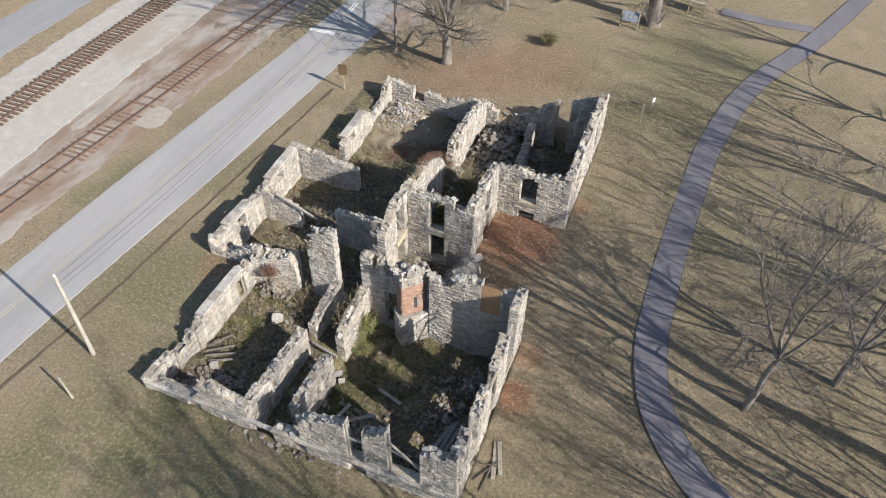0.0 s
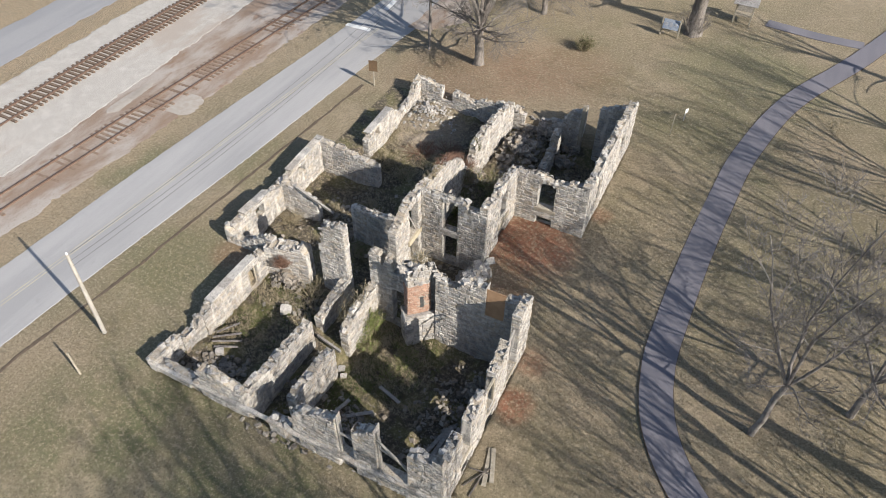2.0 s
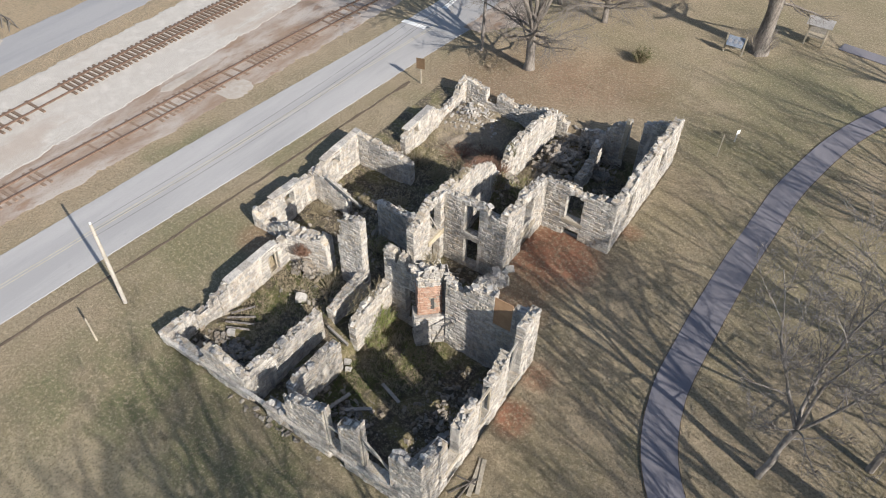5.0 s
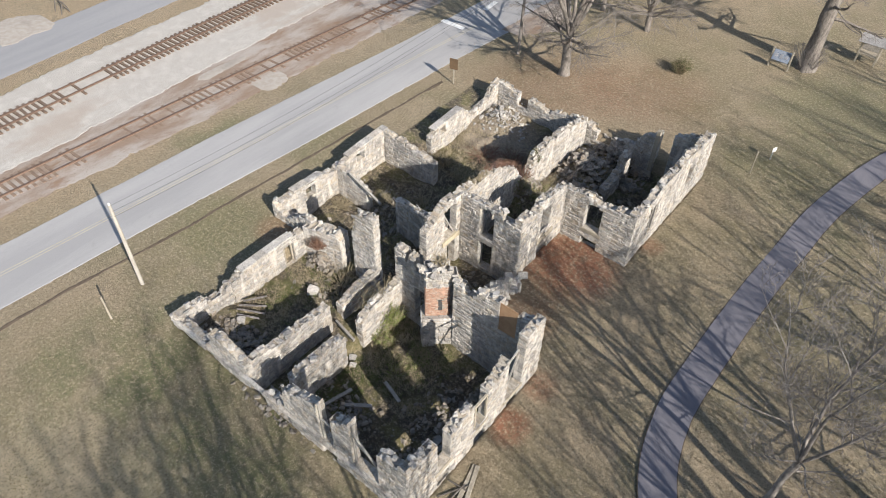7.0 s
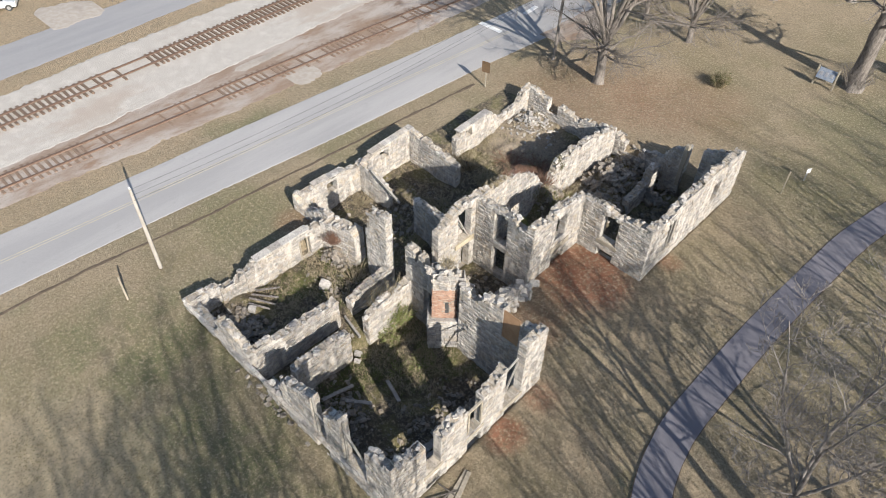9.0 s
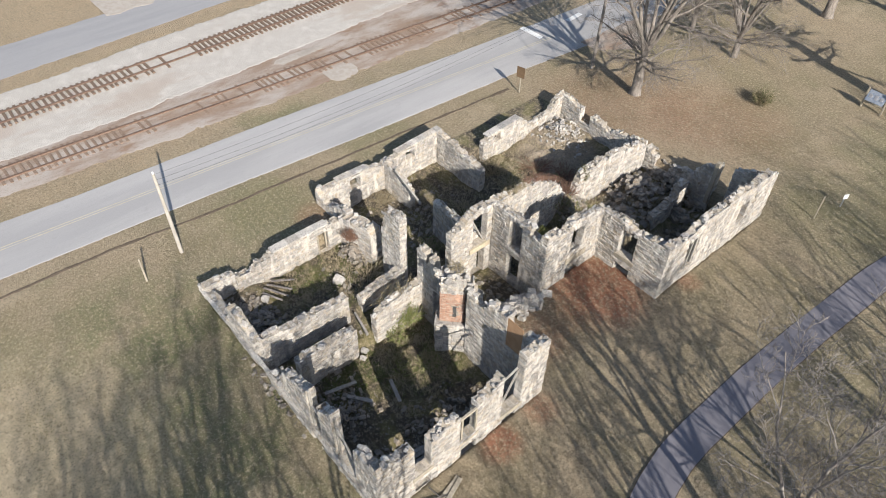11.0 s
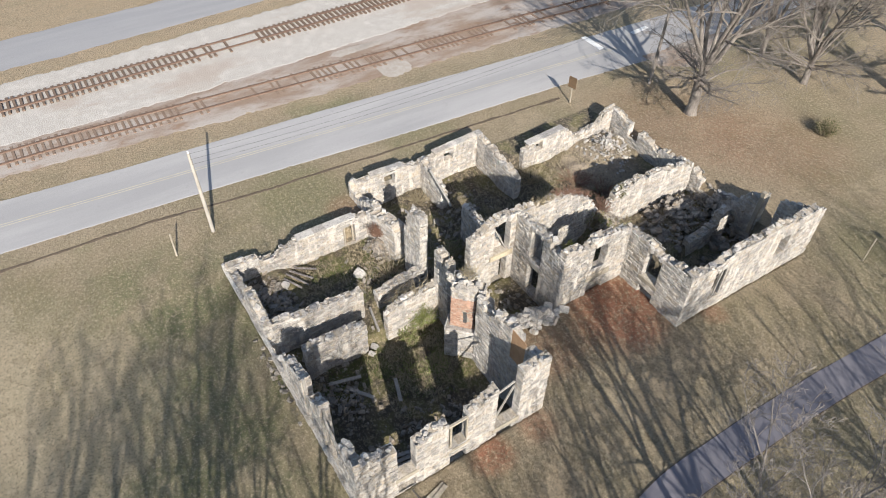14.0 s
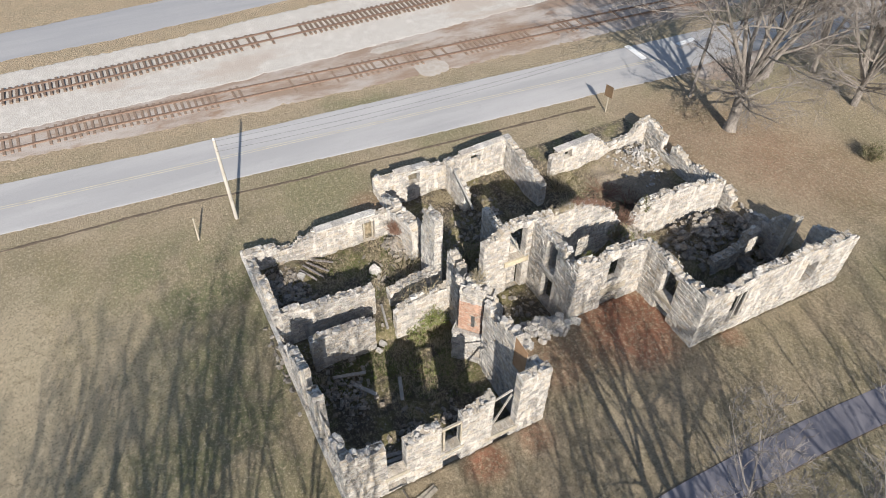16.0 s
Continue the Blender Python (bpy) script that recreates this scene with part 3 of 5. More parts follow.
    # loose stones left on the broken top
    if capped:
        caps = Pile(CHUNKS, CHUNK_DATA, "stone", int(limit * 0.22))
        s = 0.04
        while s < length:
            w = rnd.uniform(0.12, 0.3)
            c = min(length, s + w / 2)
            z = top(c)
            if not any(o[0] - 0.05 < c < o[1] + 0.05 and hole(o, min(o[1], max(o[0], c))) > z - 0.2 for o in openings):
                for k in range(rnd.choice((0, 1, 1, 2))):
                    big = rnd.random() < cap * cap * 0.75
                    p = a + ux * c + uy * rnd.uniform(-0.5, 0.5) * (thick - 0.16)
                    d = (rnd.uniform(0.28, 0.5), rnd.uniform(0.2, 0.42), rnd.uniform(0.14, 0.28)) if big else (rnd.uniform(0.12, 0.3), rnd.uniform(0.1, 0.26), rnd.uniform(0.08, 0.2))
                    m = Matrix.Translation((p.x, p.y, z - 0.05 + d[2] * rnd.uniform(-0.05, 0.32))) @ Euler((rnd.gauss(0, 0.22), rnd.gauss(0, 0.22), math.atan2(ux.y, ux.x) + rnd.gauss(0, 0.5))).to_matrix().to_4x4()
                    caps.add(m @ Matrix.Diagonal((*d, 1)))
            s += w
        if caps.items:
            caps.make(ob, STONE, "coping_rubble", origin)
    return ob


def hash_name(name):
    return sum((i + 1) * ord(c) for i, c in enumerate(name))


W = wall
# east wing at the south: hall with a chimney
W("wall_hall_east", "pale limestone wall with window gaps and timber sills", (-4.97, 14.8), (-4.97, 25.85), -2.1,
  [(0, 4.3), (2.1, 3.7), (3.2, 3.4), (4.3, 3.8), (4.95, 3.5), (6.2, 3.35), (7.4, 3.9), (8.5, 4.4), (9.5, 4.6), (11, 4.6)],
  [(2.15, 3.15, -0.4, 0.42, 0), (2.15, 3.15, 1.12, 6, 0), (5.0, 6.12, 1.08, 6, 0), (5.1, 6.1, -0.5, 0.35, 0), (7.85, 9.3, 0.66, 6, 0), (8.0, 8.95, -0.5, 0.2, 0)], limit=300)
W("wall_hall_south", "grey limestone wall broken by tall window gaps", (-14.9, 15.08), (-4.7, 15.08), -2.0,
  [(0, 0.7), (1.6, 0.8), (1.7, 2.4), (2.4, 3.1), (4.4, 3.7), (5.5, 3.4), (5.7, 3.6), (6.6, 4.3), (8.3, 3.8), (9.4, 3.8), (10.2, 4.3)],
  [(1.0, 1.95, -0.4, 0.4, 0), (4.45, 5.35, 0.9, 6, 0), (4.4, 5.4, -0.5, 0.35, 0), (6.65, 8.35, 0.95, 6, 0)], limit=300)
W("wall_hall_north", "limestone wall with rubble top and boarded window", (-4.7, 25.5), (-10.35, 25.5), -2.2,
  [(0, 4.5), (0.8, 4.1), (1.3, 4.1), (2.5, 4.4), (2.9, 4.3), (3.9, 4.4), (4.2, 3.4), (5.0, 3.2), (5.1, 3.7), (5.65, 3.7)],
  [(1.35, 2.5, 2.2, 6, 0)], limit=200, rough=0.25, cap=0.8)
# north east wing
W("wall_wing_east", "sunlit limestone wall with two tall windows", (-4.97, 35.8), (-4.97, 47.05), -1.8,
  [(0, 4.6), (1.8, 4.3), (2.1, 4.2), (3.7, 4.9), (5.8, 4.7), (7.4, 4.8), (9, 4.7), (11.2, 4.6)],
  [(2.2, 3.35, 1.35, 3.7, 0.12), (7.8, 8.85, 2.1, 3.6, 0.1)], limit=300)
W("wall_wing_south", "grey limestone wall with arched window and cellar light", (-10.2, 36.08), (-4.7, 36.08), -1.8,
  [(0, 4.1), (1.6, 4.3), (3.3, 4.15), (4.2, 4.3), (5.5, 4.6)],
  [(2.15, 3.3, 1.85, 3.75, 0.22), (2.15, 3.3, 0.35, 1.0, 0)], limit=300)
W("wall_court_east", "limestone wall with window over timber sill", (-9.85, 30.75), (-9.85, 36.0), -1.6,
  [(0, 4.9), (1.2, 4.7), (1.8, 4.4), (2.0, 4.9), (3.8, 4.8), (5.2, 4.3)],
  [(2.3, 3.35, 2.3, 4.15, 0.12), (2.2, 3.5, 0.2, 1.1, 0)], limit=200)
W("wall_court_south", "grey limestone wall with two tall stacked openings", (-14.1, 31.0), (-9.6, 31.0), -1.6,
  [(0, 4.6), (1.5, 4.8), (3.0, 4.8), (3.2, 4.3), (4.5, 4.8)],
  [(1.5, 2.55, 2.0, 4.3, 0.16), (1.5, 2.55, -0.7, 1.6, 0)], limit=300)
W("wall_spine_south", "sunlit limestone wall with arched window and door", (-14.4, 27.4), (-14.4, 31.25), -1.8,
  [(0, 3.7), (0.6, 3.9), (1.6, 4.7), (3.9, 4.6)],
  [(1.75, 2.95, 1.75, 4.1, 0.25), (1.75, 2.85, -1.0, 1.3, 0)], limit=200, cap=0.2)
W("wall_spine_middle", "weed-grown limestone wall lit by the sun", (-14.4, 31.25), (-14.4, 37.6), -1.8,
  [(0, 4.5), (2, 4.4), (4, 4.0), (5.5, 3.0), (6.4, 1.6)], limit=200)
W("wall_spine_north", "broken limestone wall along the rubble", (-14.4, 39.0), (-14.4, 46.9), -1.5,
  [(0, 1.6), (0.6, 2.4), (3, 2.6), (5, 2.4), (7.9, 1.7)], limit=200, rough=0.22)
# north wall and the north-west room
W("wall_north_west", "broken limestone wall with small window", (-14.2, 47.25), (-23.2, 47.25), -1.4,
  [(0, 0.6), (0.4, 1.2), (2.4, 1.0), (3, 0.7), (5.4, 0.9), (7.0, 1.3), (8.3, 1.6), (9.0, 1.4)],
  [(5.5, 6.5, 0.1, 2.5, 0)], limit=120, rough=0.22)
W("wall_north_middle", "broken limestone wall with a wide gap", (-8.3, 47.3), (-14.2, 47.3), -1.6,
  [(0, 2.6), (0.3, 2.7), (0.32, 2.5), (1.4, 2.1), (1.8, 1.0), (3.6, 0.7), (3.7, 0.5), (5.0, 1.0), (5.9, 1.2)],
  [(3.7, 4.9, 0.0, 4, 0)], limit=120, rough=0.25, cap=0.9)
W("wall_north_east", "shaded limestone wall by the lawn", (-4.7, 47.3), (-7.3, 47.3), -1.6,
  [(0, 4.3), (1.0, 3.6), (2.6, 2.9)], limit=120, rough=0.25, cap=0.9)
W("wall_room_west", "pale limestone wall beside the road verge", (-22.95, 47.2), (-22.95, 38.2), -1.4,
  [(0, 1.6), (0.9, 1.4), (1.5, 0.4), (3.6, 0.1), (4.4, 0.9), (5.2, 1.35), (7.7, 1.3), (8.2, 1.0), (9, 0.7)],
  [(7.2, 7.9, 0.3, 1.05, 0)], limit=120, rough=0.12, cap=0.3)
W("wall_inner_pier", "short limestone cross wall end", (-10.0, 42.6), (-10.0, 46.2), -1.7,
  [(0, -0.4), (2.4, 0.2), (2.7, 1.1), (3.6, 1.2)], limit=60, rough=0.12)
# west front
W("wall_front_middle", "pale limestone front wall with window gaps", (-25.55, 36.2), (-25.55, 25.5), -1.6,
  [(0, 1.5), (1.2, 1.45), (4.3, 1.2), (4.5, 1.0), (6.5, 1.0), (7.0, 1.25), (9.2, 1.3), (10.7, 1.25)],
  [(2.7, 3.5, 0.35, 1.1, 0), (7.7, 8.6, 0.1, 1.1, 0)], limit=200, rough=0.08, cap=0.25)
W("wall_cross_north", "limestone cross wall sloping down indoors", (-20.4, 35.95), (-25.3, 35.95), -1.6,
  [(0, 0.7), (1.2, 1.0), (3, 1.25), (4.9, 1.5)], limit=160, rough=0.14)
W("wall_cross_middle", "limestone cross wall beside a fallen timber", (-22.4, 30.9), (-25.3, 30.9), -1.6,
  [(0, 0.2), (0.6, 0.5), (1.6, 0.95), (2.9, 1.2)], limit=120)
W("wall_front_return", "ragged limestone return wall by the verge", (-21.9, 25.3), (-25.8, 25.3), -1.4,
  [(0, 1.8), (1.0, 1.5), (1.8, 0.9), (2.6, 0.5), (3.9, 1.1)], limit=120, rough=0.2)
W("wall_bush_pier", "thick ruined limestone wall with a bush", (-19.5, 25.6), (-22.4, 25.05), -1.5,
  [(0, 1.2), (0.4, 1.65), (2.2, 1.75), (2.9, 1.5)], limit=120, rough=0.22, thick=0.95)
W("wall_front_south", "pale limestone front wall with timber window lintel", (-22.6, 24.9), (-22.6, 18.7), -1.5,
  [(0, 0.95), (1.0, 1.05), (2.2, 1.03), (4.0, 1.03), (5.2, 1.05), (6.2, 0.8)],
  [(1.2, 2.1, -0.95, 0.75, 0)], limit=200, rough=0.06, cap=0.15)
W("wall_front_corner", "low limestone corner wall by the lawn", (-22.85, 17.0), (-22.85, 14.85), -1.5,
  [(0, 0.75), (1.2, 0.92), (2.2, 0.85)], limit=60, rough=0.1)
W("wall_front_gap", "low brown stone wall stub choked with soil", (-22.72, 18.72), (-22.78, 16.98), -1.5,
  [(0, 0.75), (0.5, 0.4), (1.2, 0.2), (1.74, 0.6)], limit=40, rough=0.2)
W("wall_south_west", "grey limestone wall over a projecting base course", (-22.9, 15.2), (-16.4, 15.2), -1.5,
  [(0, 0.75), (2.7, 0.75), (3.0, 0.75), (3.5, 0.75), (3.6, 2.2), (4.4, 2.3), (6.0, 1.7), (6.5, 1.6)],
  [(2.6, 3.4, -0.4, 0.3, 0)], limit=200, rough=0.1)
W("wall_corridor_west", "sunlit limestone partition wall", (-16.65, 15.4), (-16.65, 21.2), -1.6,
  [(0, 1.5), (2, 1.2), (4, 1.0), (5.8, 0.9)], limit=160, rough=0.12)
W("wall_corridor_east", "sunlit limestone partition wall stub", (-14.55, 16.4), (-14.55, 20.3), -2.1,
  [(0, 0.5), (0.5, 0.95), (1.6, 0.8), (3.9, 0.7)], limit=120, rough=0.12)
W("wall_vine", "limestone partition overgrown with green vine", (-14.6, 21.7), (-14.6, 25.3), -2.1,
  [(0, 0.3), (0.6, 0.9), (3.6, 1.2)], limit=120, rough=0.12)
W("wall_low_partition", "low limestone partition between rooms", (-16.75, 22.2), (-16.75, 25.3), -1.6,
  [(0, 0.0), (3.1, 0.5)], limit=100, rough=0.08)
W("wall_tall_pier", "tall free-standing limestone wall pier", (-18.4, 25.55), (-16.45, 25.55), -1.6,
  [(0, 1.6), (0.25, 3.6), (0.5, 4.6), (1.95, 4.95)], limit=160, rough=0.12)
W("wall_hall_back", "broken limestone wall behind the chimney", (-10.2, 26.15), (-12.2, 25.95), -2.2,
  [(0, 3.0), (1.0, 3.6), (2.0, 3.4)], limit=60, rough=0.15)
W("wall_stair_pier", "shaded limestone wall with two broken piers", (-14.75, 25.5), (-11.9, 25.5), -2.2,
  [(0, 3.9), (0.7, 3.9), (0.8, 2.9), (1.0, 2.9), (1.1, 3.9), (1.5, 3.8), (1.6, 2.7), (2.85, 3.2)],
  [(1.5, 2.3, -1.6, 1.4, 0)], limit=120, rough=0.15)
W("wall_inner_brown", "brown limestone inner wall sloping down", (-19.2, 30.5), (-14.7, 29.9), -1.6,
  [(0, 1.5), (0.6, 1.7), (2.5, 2.0), (4.5, 2.4)], limit=160, rough=0.12)

# the projecting base course along the south wall
for y0, x0, x1, z in ((14.86, -23.0, -14.8, 0.72), (14.76, -14.9, -4.7, 0.85)):
    base = empty("plinth_ledge", ((x0 + x1) / 2, y0, 0))
    tagged(base, "grey limestone base course ledge along the wall", "ledge", kind="structure")
    x = x0
    while x < x1:
        w = min(random.uniform(0.7, 1.5), x1 - x)
        part("stone", box_bm(w * 0.99, 0.22, 0.2, Matrix.Translation((x + w / 2 - (x0 + x1) / 2, random.uniform(-0.012, 0.012), z - 0.1)), 0.02, 0.012), STONE, base)
        x += w


# ---- brick and stone chimney, set across the corner ----
def chimney():
    thing = empty("chimney", (-11.26, 24.97, -2.1))
    thing.rotation_euler.z = radians(43)
    tagged(thing, "ruined corner chimney of brick and pale stone", "chimney")
    part("base", box_bm(1.82, 1.1, 2.62, Matrix.Translation((0, 0.24, 1.3)), 0.05, 0.05), MORTAR, thing, "pale stone fireplace base")
    part("core", box_bm(1.37, 0.84, 3.8, Matrix.Translation((0, 0.43, 4.3)), 0.03, 0.03), MORTAR, thing)
    part("pier", box_bm(0.4, 0.66, 3.3, Matrix.Translation((0.93, 0.53, 4.05)), 0.03, 0.02), MORTAR, thing, "pale stone pier beside the brickwork")
    pile = Pile(STONES, STONE_DATA, "stone", 150)
    bricks = Pile(STONES[:6], BRICK_DATA, "brick", 260)
    rnd = random.Random(4)

    def faces(x0, x1, y0, y1, z0, z1, h, lo, hi, out, target, gone=0.0):
        for org, along, nrm, run in ((Vector((x0, y0, 0)), Vector((1, 0, 0)), Vector((0, -1, 0)), x1 - x0), (Vector((x1, y0, 0)), Vector((0, 1, 0)), Vector((1, 0, 0)), y1 - y0), (Vector((x0, y1, 0)), Vector((0, -1, 0)), Vector((-1, 0, 0)), y1 - y0), (Vector((x1, y1, 0)), Vector((-1, 0, 0)), Vector((0, 1, 0)), x1 - x0)):
            z = z0
            while z < z1:
                s = -rnd.uniform(0, lo)
                while s < run:
                    w = rnd.uniform(lo, hi)
                    c0, c1 = max(0, s), min(run, s + w)
                    flue = target is bricks and nrm.y < -0.5 and 0.74 < (c0 + c1) / 2 < 0.98 and 3.1 < z < 4.0
                    if c1 - c0 > 0.04 and not flue and rnd.random() > gone:
                        p = org + along * (c0 + c1) / 2
                        m = Matrix((along, nrm, Vector((0, 0, 1)))).transposed().to_4x4()
                        m.translation = Vector((p.x, p.y, z + h / 2)) - nrm * 0.02
                        target.add(m @ Matrix.Rotation(rnd.uniform(-0.03, 0.03), 4, "Y") @ Matrix.Diagonal(((c1 - c0) * 0.96, out * rnd.uniform(0.6, 1.5), h * 0.93, 1)))
                    s += w
                z += h

    faces(-0.92, 0.92, -0.33, 0.8, 0.0, 2.55, 0.27, 0.35, 0.8, 0.07, pile)
    faces(-0.7, 0.7, 0.0, 0.86, 2.62, 5.0, 0.085, 0.18, 0.27, 0.04, bricks, 0.05)
    faces(-0.68, 0.68, 0.02, 0.88, 5.0, 6.2, 0.17, 0.15, 0.4, 0.08, pile, 0.08)
    faces(0.76, 1.12, 0.2, 0.86, 2.5, 5.7, 0.24, 0.2, 0.45, 0.07, pile, 0.03)
    pile.make(thing, STONE, "stonework", (0, 0, 0))
    bricks.make(thing, BRICK, "brickwork", (0, 0, 0))
    # no hole is cut: a black plate gives the darkness inside the flue
    part("flue_hole", box_bm(0.22, 0.05, 0.9, Matrix.Translation((0.16, -0.005, 3.55)), 0.01), BLACK, thing, "black plate for the shade inside the flue opening")
    part("mantel", box_bm(1.9, 0.36, 0.16, Matrix.Translation((0, -0.2, 2.6)), 0.03, 0.04), STONE, thing, "worn stone mantel ledge")
    rng = random.Random(9)
    for k in range(34):
        ob = new("stone", CHUNK_DATA[k % 14])
        ob.parent = thing
        ob.matrix_local = Matrix.Translation((rng.gauss(0, 0.4), 0.45 + rng.gauss(0, 0.28), 6.25 + rng.uniform(-0.1, 0.3))) @ Euler((rng.uniform(-0.4, 0.4), rng.uniform(-0.4, 0.4), rng.uniform(0, 3))).to_matrix().to_4x4() @ Matrix.Diagonal((rng.uniform(0.2, 0.45), rng.uniform(0.2, 0.35), rng.uniform(0.12, 0.26), 1))


chimney()


# ---- coping slabs on the low front walls ----
def slab_row(x, y0, y1, z0, z1, label):
    thing = empty("coping", (x, (y0 + y1) / 2, (z0 + z1) / 2))
    tagged(thing, label, "coping", kind="structure")
    y = y0
    while y < y1 - 0.1:
        w = min(random.uniform(0.8, 1.5), y1 - y)
        f0, f1 = (y - y0) / (y1 - y0), (y + w - y0) / (y1 - y0)
        za, zb = z0 + (z1 - z0) * f0, z0 + (z1 - z0) * f1
        part("slab", box_bm(w * 0.985, 0.62, 0.13, Matrix.Translation(-thing.location) @ beam_pose((x, y, za), (x, y + w, zb)), 0.02, 0.015), STONE, thing)
        y += w


slab_row(-22.66, 19.6, 23.8, 1.10, 1.12, "flat grey stone coping over the front wall")
slab_row(-25.6, 31.9, 36.2, 1.28, 1.56, "flat grey stone coping over the front wall")
slab_row(-25.6, 26.6, 29.3, 1.36, 1.28, "flat grey stone coping over a window")
slab_row(-23.0, 38.6, 42.1, 1.16, 1.42, "flat grey stone coping over the front wall")


# ---- timbers in the openings ----
def timber(label, a, b, w, h, material, name="timber"):
    ob = beam(name, Vector((0, 0, 0)), Vector(b) - Vector(a), w, h, material)
    ob.location = a
    return tagged(ob, label, "timber", "loose timbers of the ruin")


SILL, POST, BRACE = "weathered timber sill beam across a window opening", "weathered timber post beside a window opening", "grey timber brace across an opening"
timber(SILL, (-4.97, 16.8, 0.97), (-4.97, 18.1, 0.97), 0.64, 0.26, WOOD)
timber(SILL, (-4.97, 19.7, 0.99), (-4.97, 21.05, 0.99), 0.64, 0.18, WOOD)
timber(SILL, (-4.97, 22.5, 0.5), (-4.97, 24.2, 0.5), 0.64, 0.3, WOOD)
timber("pale timber lintel over a window gap", (-4.80, 19.75, 3.1), (-4.80, 21.1, 3.15), 0.12, 0.14, WOOD)
timber(POST, (-4.78, 19.95, 1.3), (-4.78, 19.95, 3.05), 0.12, 0.12, WOOD)
timber(POST, (-4.78, 20.9, 1.3), (-4.78, 20.9, 3.05), 0.12, 0.12, WOOD)
timber(BRACE, (-4.85, 22.75, 1.5), (-4.85, 23.7, 3.5), 0.1, 0.08, WOOD_GREY)
timber(BRACE, (-4.9, 22.72, 3.5), (-4.9, 23.75, 3.8), 0.1, 0.1, WOOD_GREY)
timber(POST, (-4.85, 22.66, 1.0), (-4.85, 22.66, 3.6), 0.1, 0.1, WOOD_GREY)
timber(SILL, (-8.2, 36.08, 1.68), (-6.75, 36.08, 1.68), 0.64, 0.28, WOOD)
timber(SILL, (-9.85, 32.75, 1.7), (-9.85, 34.6, 1.7), 0.66, 0.45, WOOD)
timber("pale new timber beam across the opening", (-14.35, 28.9, 1.55), (-14.35, 30.6, 1.55), 0.66, 0.36, WOOD_NEW)
timber(SILL, (-12.75, 31.0, 1.8), (-11.4, 31.0, 1.8), 0.64, 0.3, WOOD_GREY)
timber(BRACE, (-14.3, 29.2, 3.9), (-14.3, 30.2, 1.8), 0.09, 0.09, WOOD_GREY)
timber(POST, (-4.82, 38.1, 1.35), (-4.82, 38.1, 3.75), 0.1, 0.1, WOOD_GREY)
timber(POST, (-4.82, 39.1, 1.35), (-4.82, 39.1, 3.75), 0.1, 0.1, WOOD_GREY)
timber(BRACE, (-4.82, 38.12, 3.6), (-4.82, 39.08, 3.62), 0.1, 0.1, WOOD_GREY)
timber(BRACE, (-4.84, 38.6, 1.35), (-4.84, 38.75, 3.6), 0.08, 0.08, WOOD_GREY)
timber(POST, (-4.82, 43.7, 2.1), (-4.82, 43.7, 3.65), 0.09, 0.09, WOOD_GREY)
timber("pale painted timber post in a window gap", (-10.38, 14.95, 0.4), (-10.42, 14.95, 3.9), 0.14, 0.14, WOOD_GREY)
timber("pale painted timber post in a window gap", (-9.42, 14.95, 0.95), (-9.42, 14.95, 3.3), 0.1, 0.1, WOOD_GREY)
timber(BRACE, (-10.4, 14.95, 2.6), (-9.45, 14.95, 2.6), 0.1, 0.12, WOOD_GREY)
timber("pale painted timber post in a window gap", (-6.35, 14.98, 0.9), (-6.35, 14.98, 3.8), 0.12, 0.12, WOOD_GREY)
timber("pale leaning timber brace in a window gap", (-8.3, 14.95, 3.7), (-6.4, 14.95, 1.9), 0.11, 0.11, WOOD_GREY)
timber(BRACE, (-8.2, 15.0, 2.9), (-6.4, 15.0, 2.1), 0.08, 0.08, WOOD_GREY)
timber("pale painted timber post in a window gap", (-8.2, 15.0, 0.9), (-8.2, 15.0, 4.2), 0.13, 0.13, WOOD_GREY)
timber("pale painted timber post at the wall end", (-13.2, 15.0, 0.7), (-13.2, 15.0, 2.8), 0.14, 0.14, WOOD_GREY)
timber("fallen grey timber leaning across a cross wall", (-23.9, 30.6, 1.25), (-20.9, 30.5, 0.15), 0.14, 0.18, WOOD_GREY)
timber("tall pale timber post by the broken north wall", (-8.45, 47.0, -0.5), (-8.45, 47.0, 3.1), 0.28, 0.28, WOOD)
timber("grey timber threshold between the partitions", (-16.5, 21.6, -0.9), (-14.6, 21.2, -0.9), 0.14, 0.2, WOOD_GREY)
timber("grey timber lintel over a front window", (-22.6, 22.5, 0.82), (-22.6, 23.9, 0.82), 0.58, 0.14, WOOD_GREY)
timber(POST, (-22.5, 22.95, -0.9), (-22.5, 22.95, 0.65), 0.12, 0.1, WOOD)
timber(POST, (-22.5, 23.55, -0.9), (-22.5, 23.55, 0.65), 0.12, 0.1, WOOD)
for x, y, z, dx, dy, l in ((-6.7, 17.6, -1.7, 0.2, 0.95, 2.6), (-6.9, 17.5, -1.62, 0.15, 1.0, 2.4), (-7.3, 17.7, -1.7, 0.25, 0.95, 2.2), (-12.3, 18.0, -1.7, 0.8, 0.55, 1.6), (-13.2, 17.1, -1.65, 0.3, 0.9, 2.0), (-11.6, 20.6, -1.72, 0.9, -0.3, 1.8)):
    timber("dark rotten floor plank lying on the soil", (x, y, z), (x + dx * l, y + dy * l, z + random.uniform(0.0, 0.25)), 0.22, 0.07, WOOD_GREY, "plank")
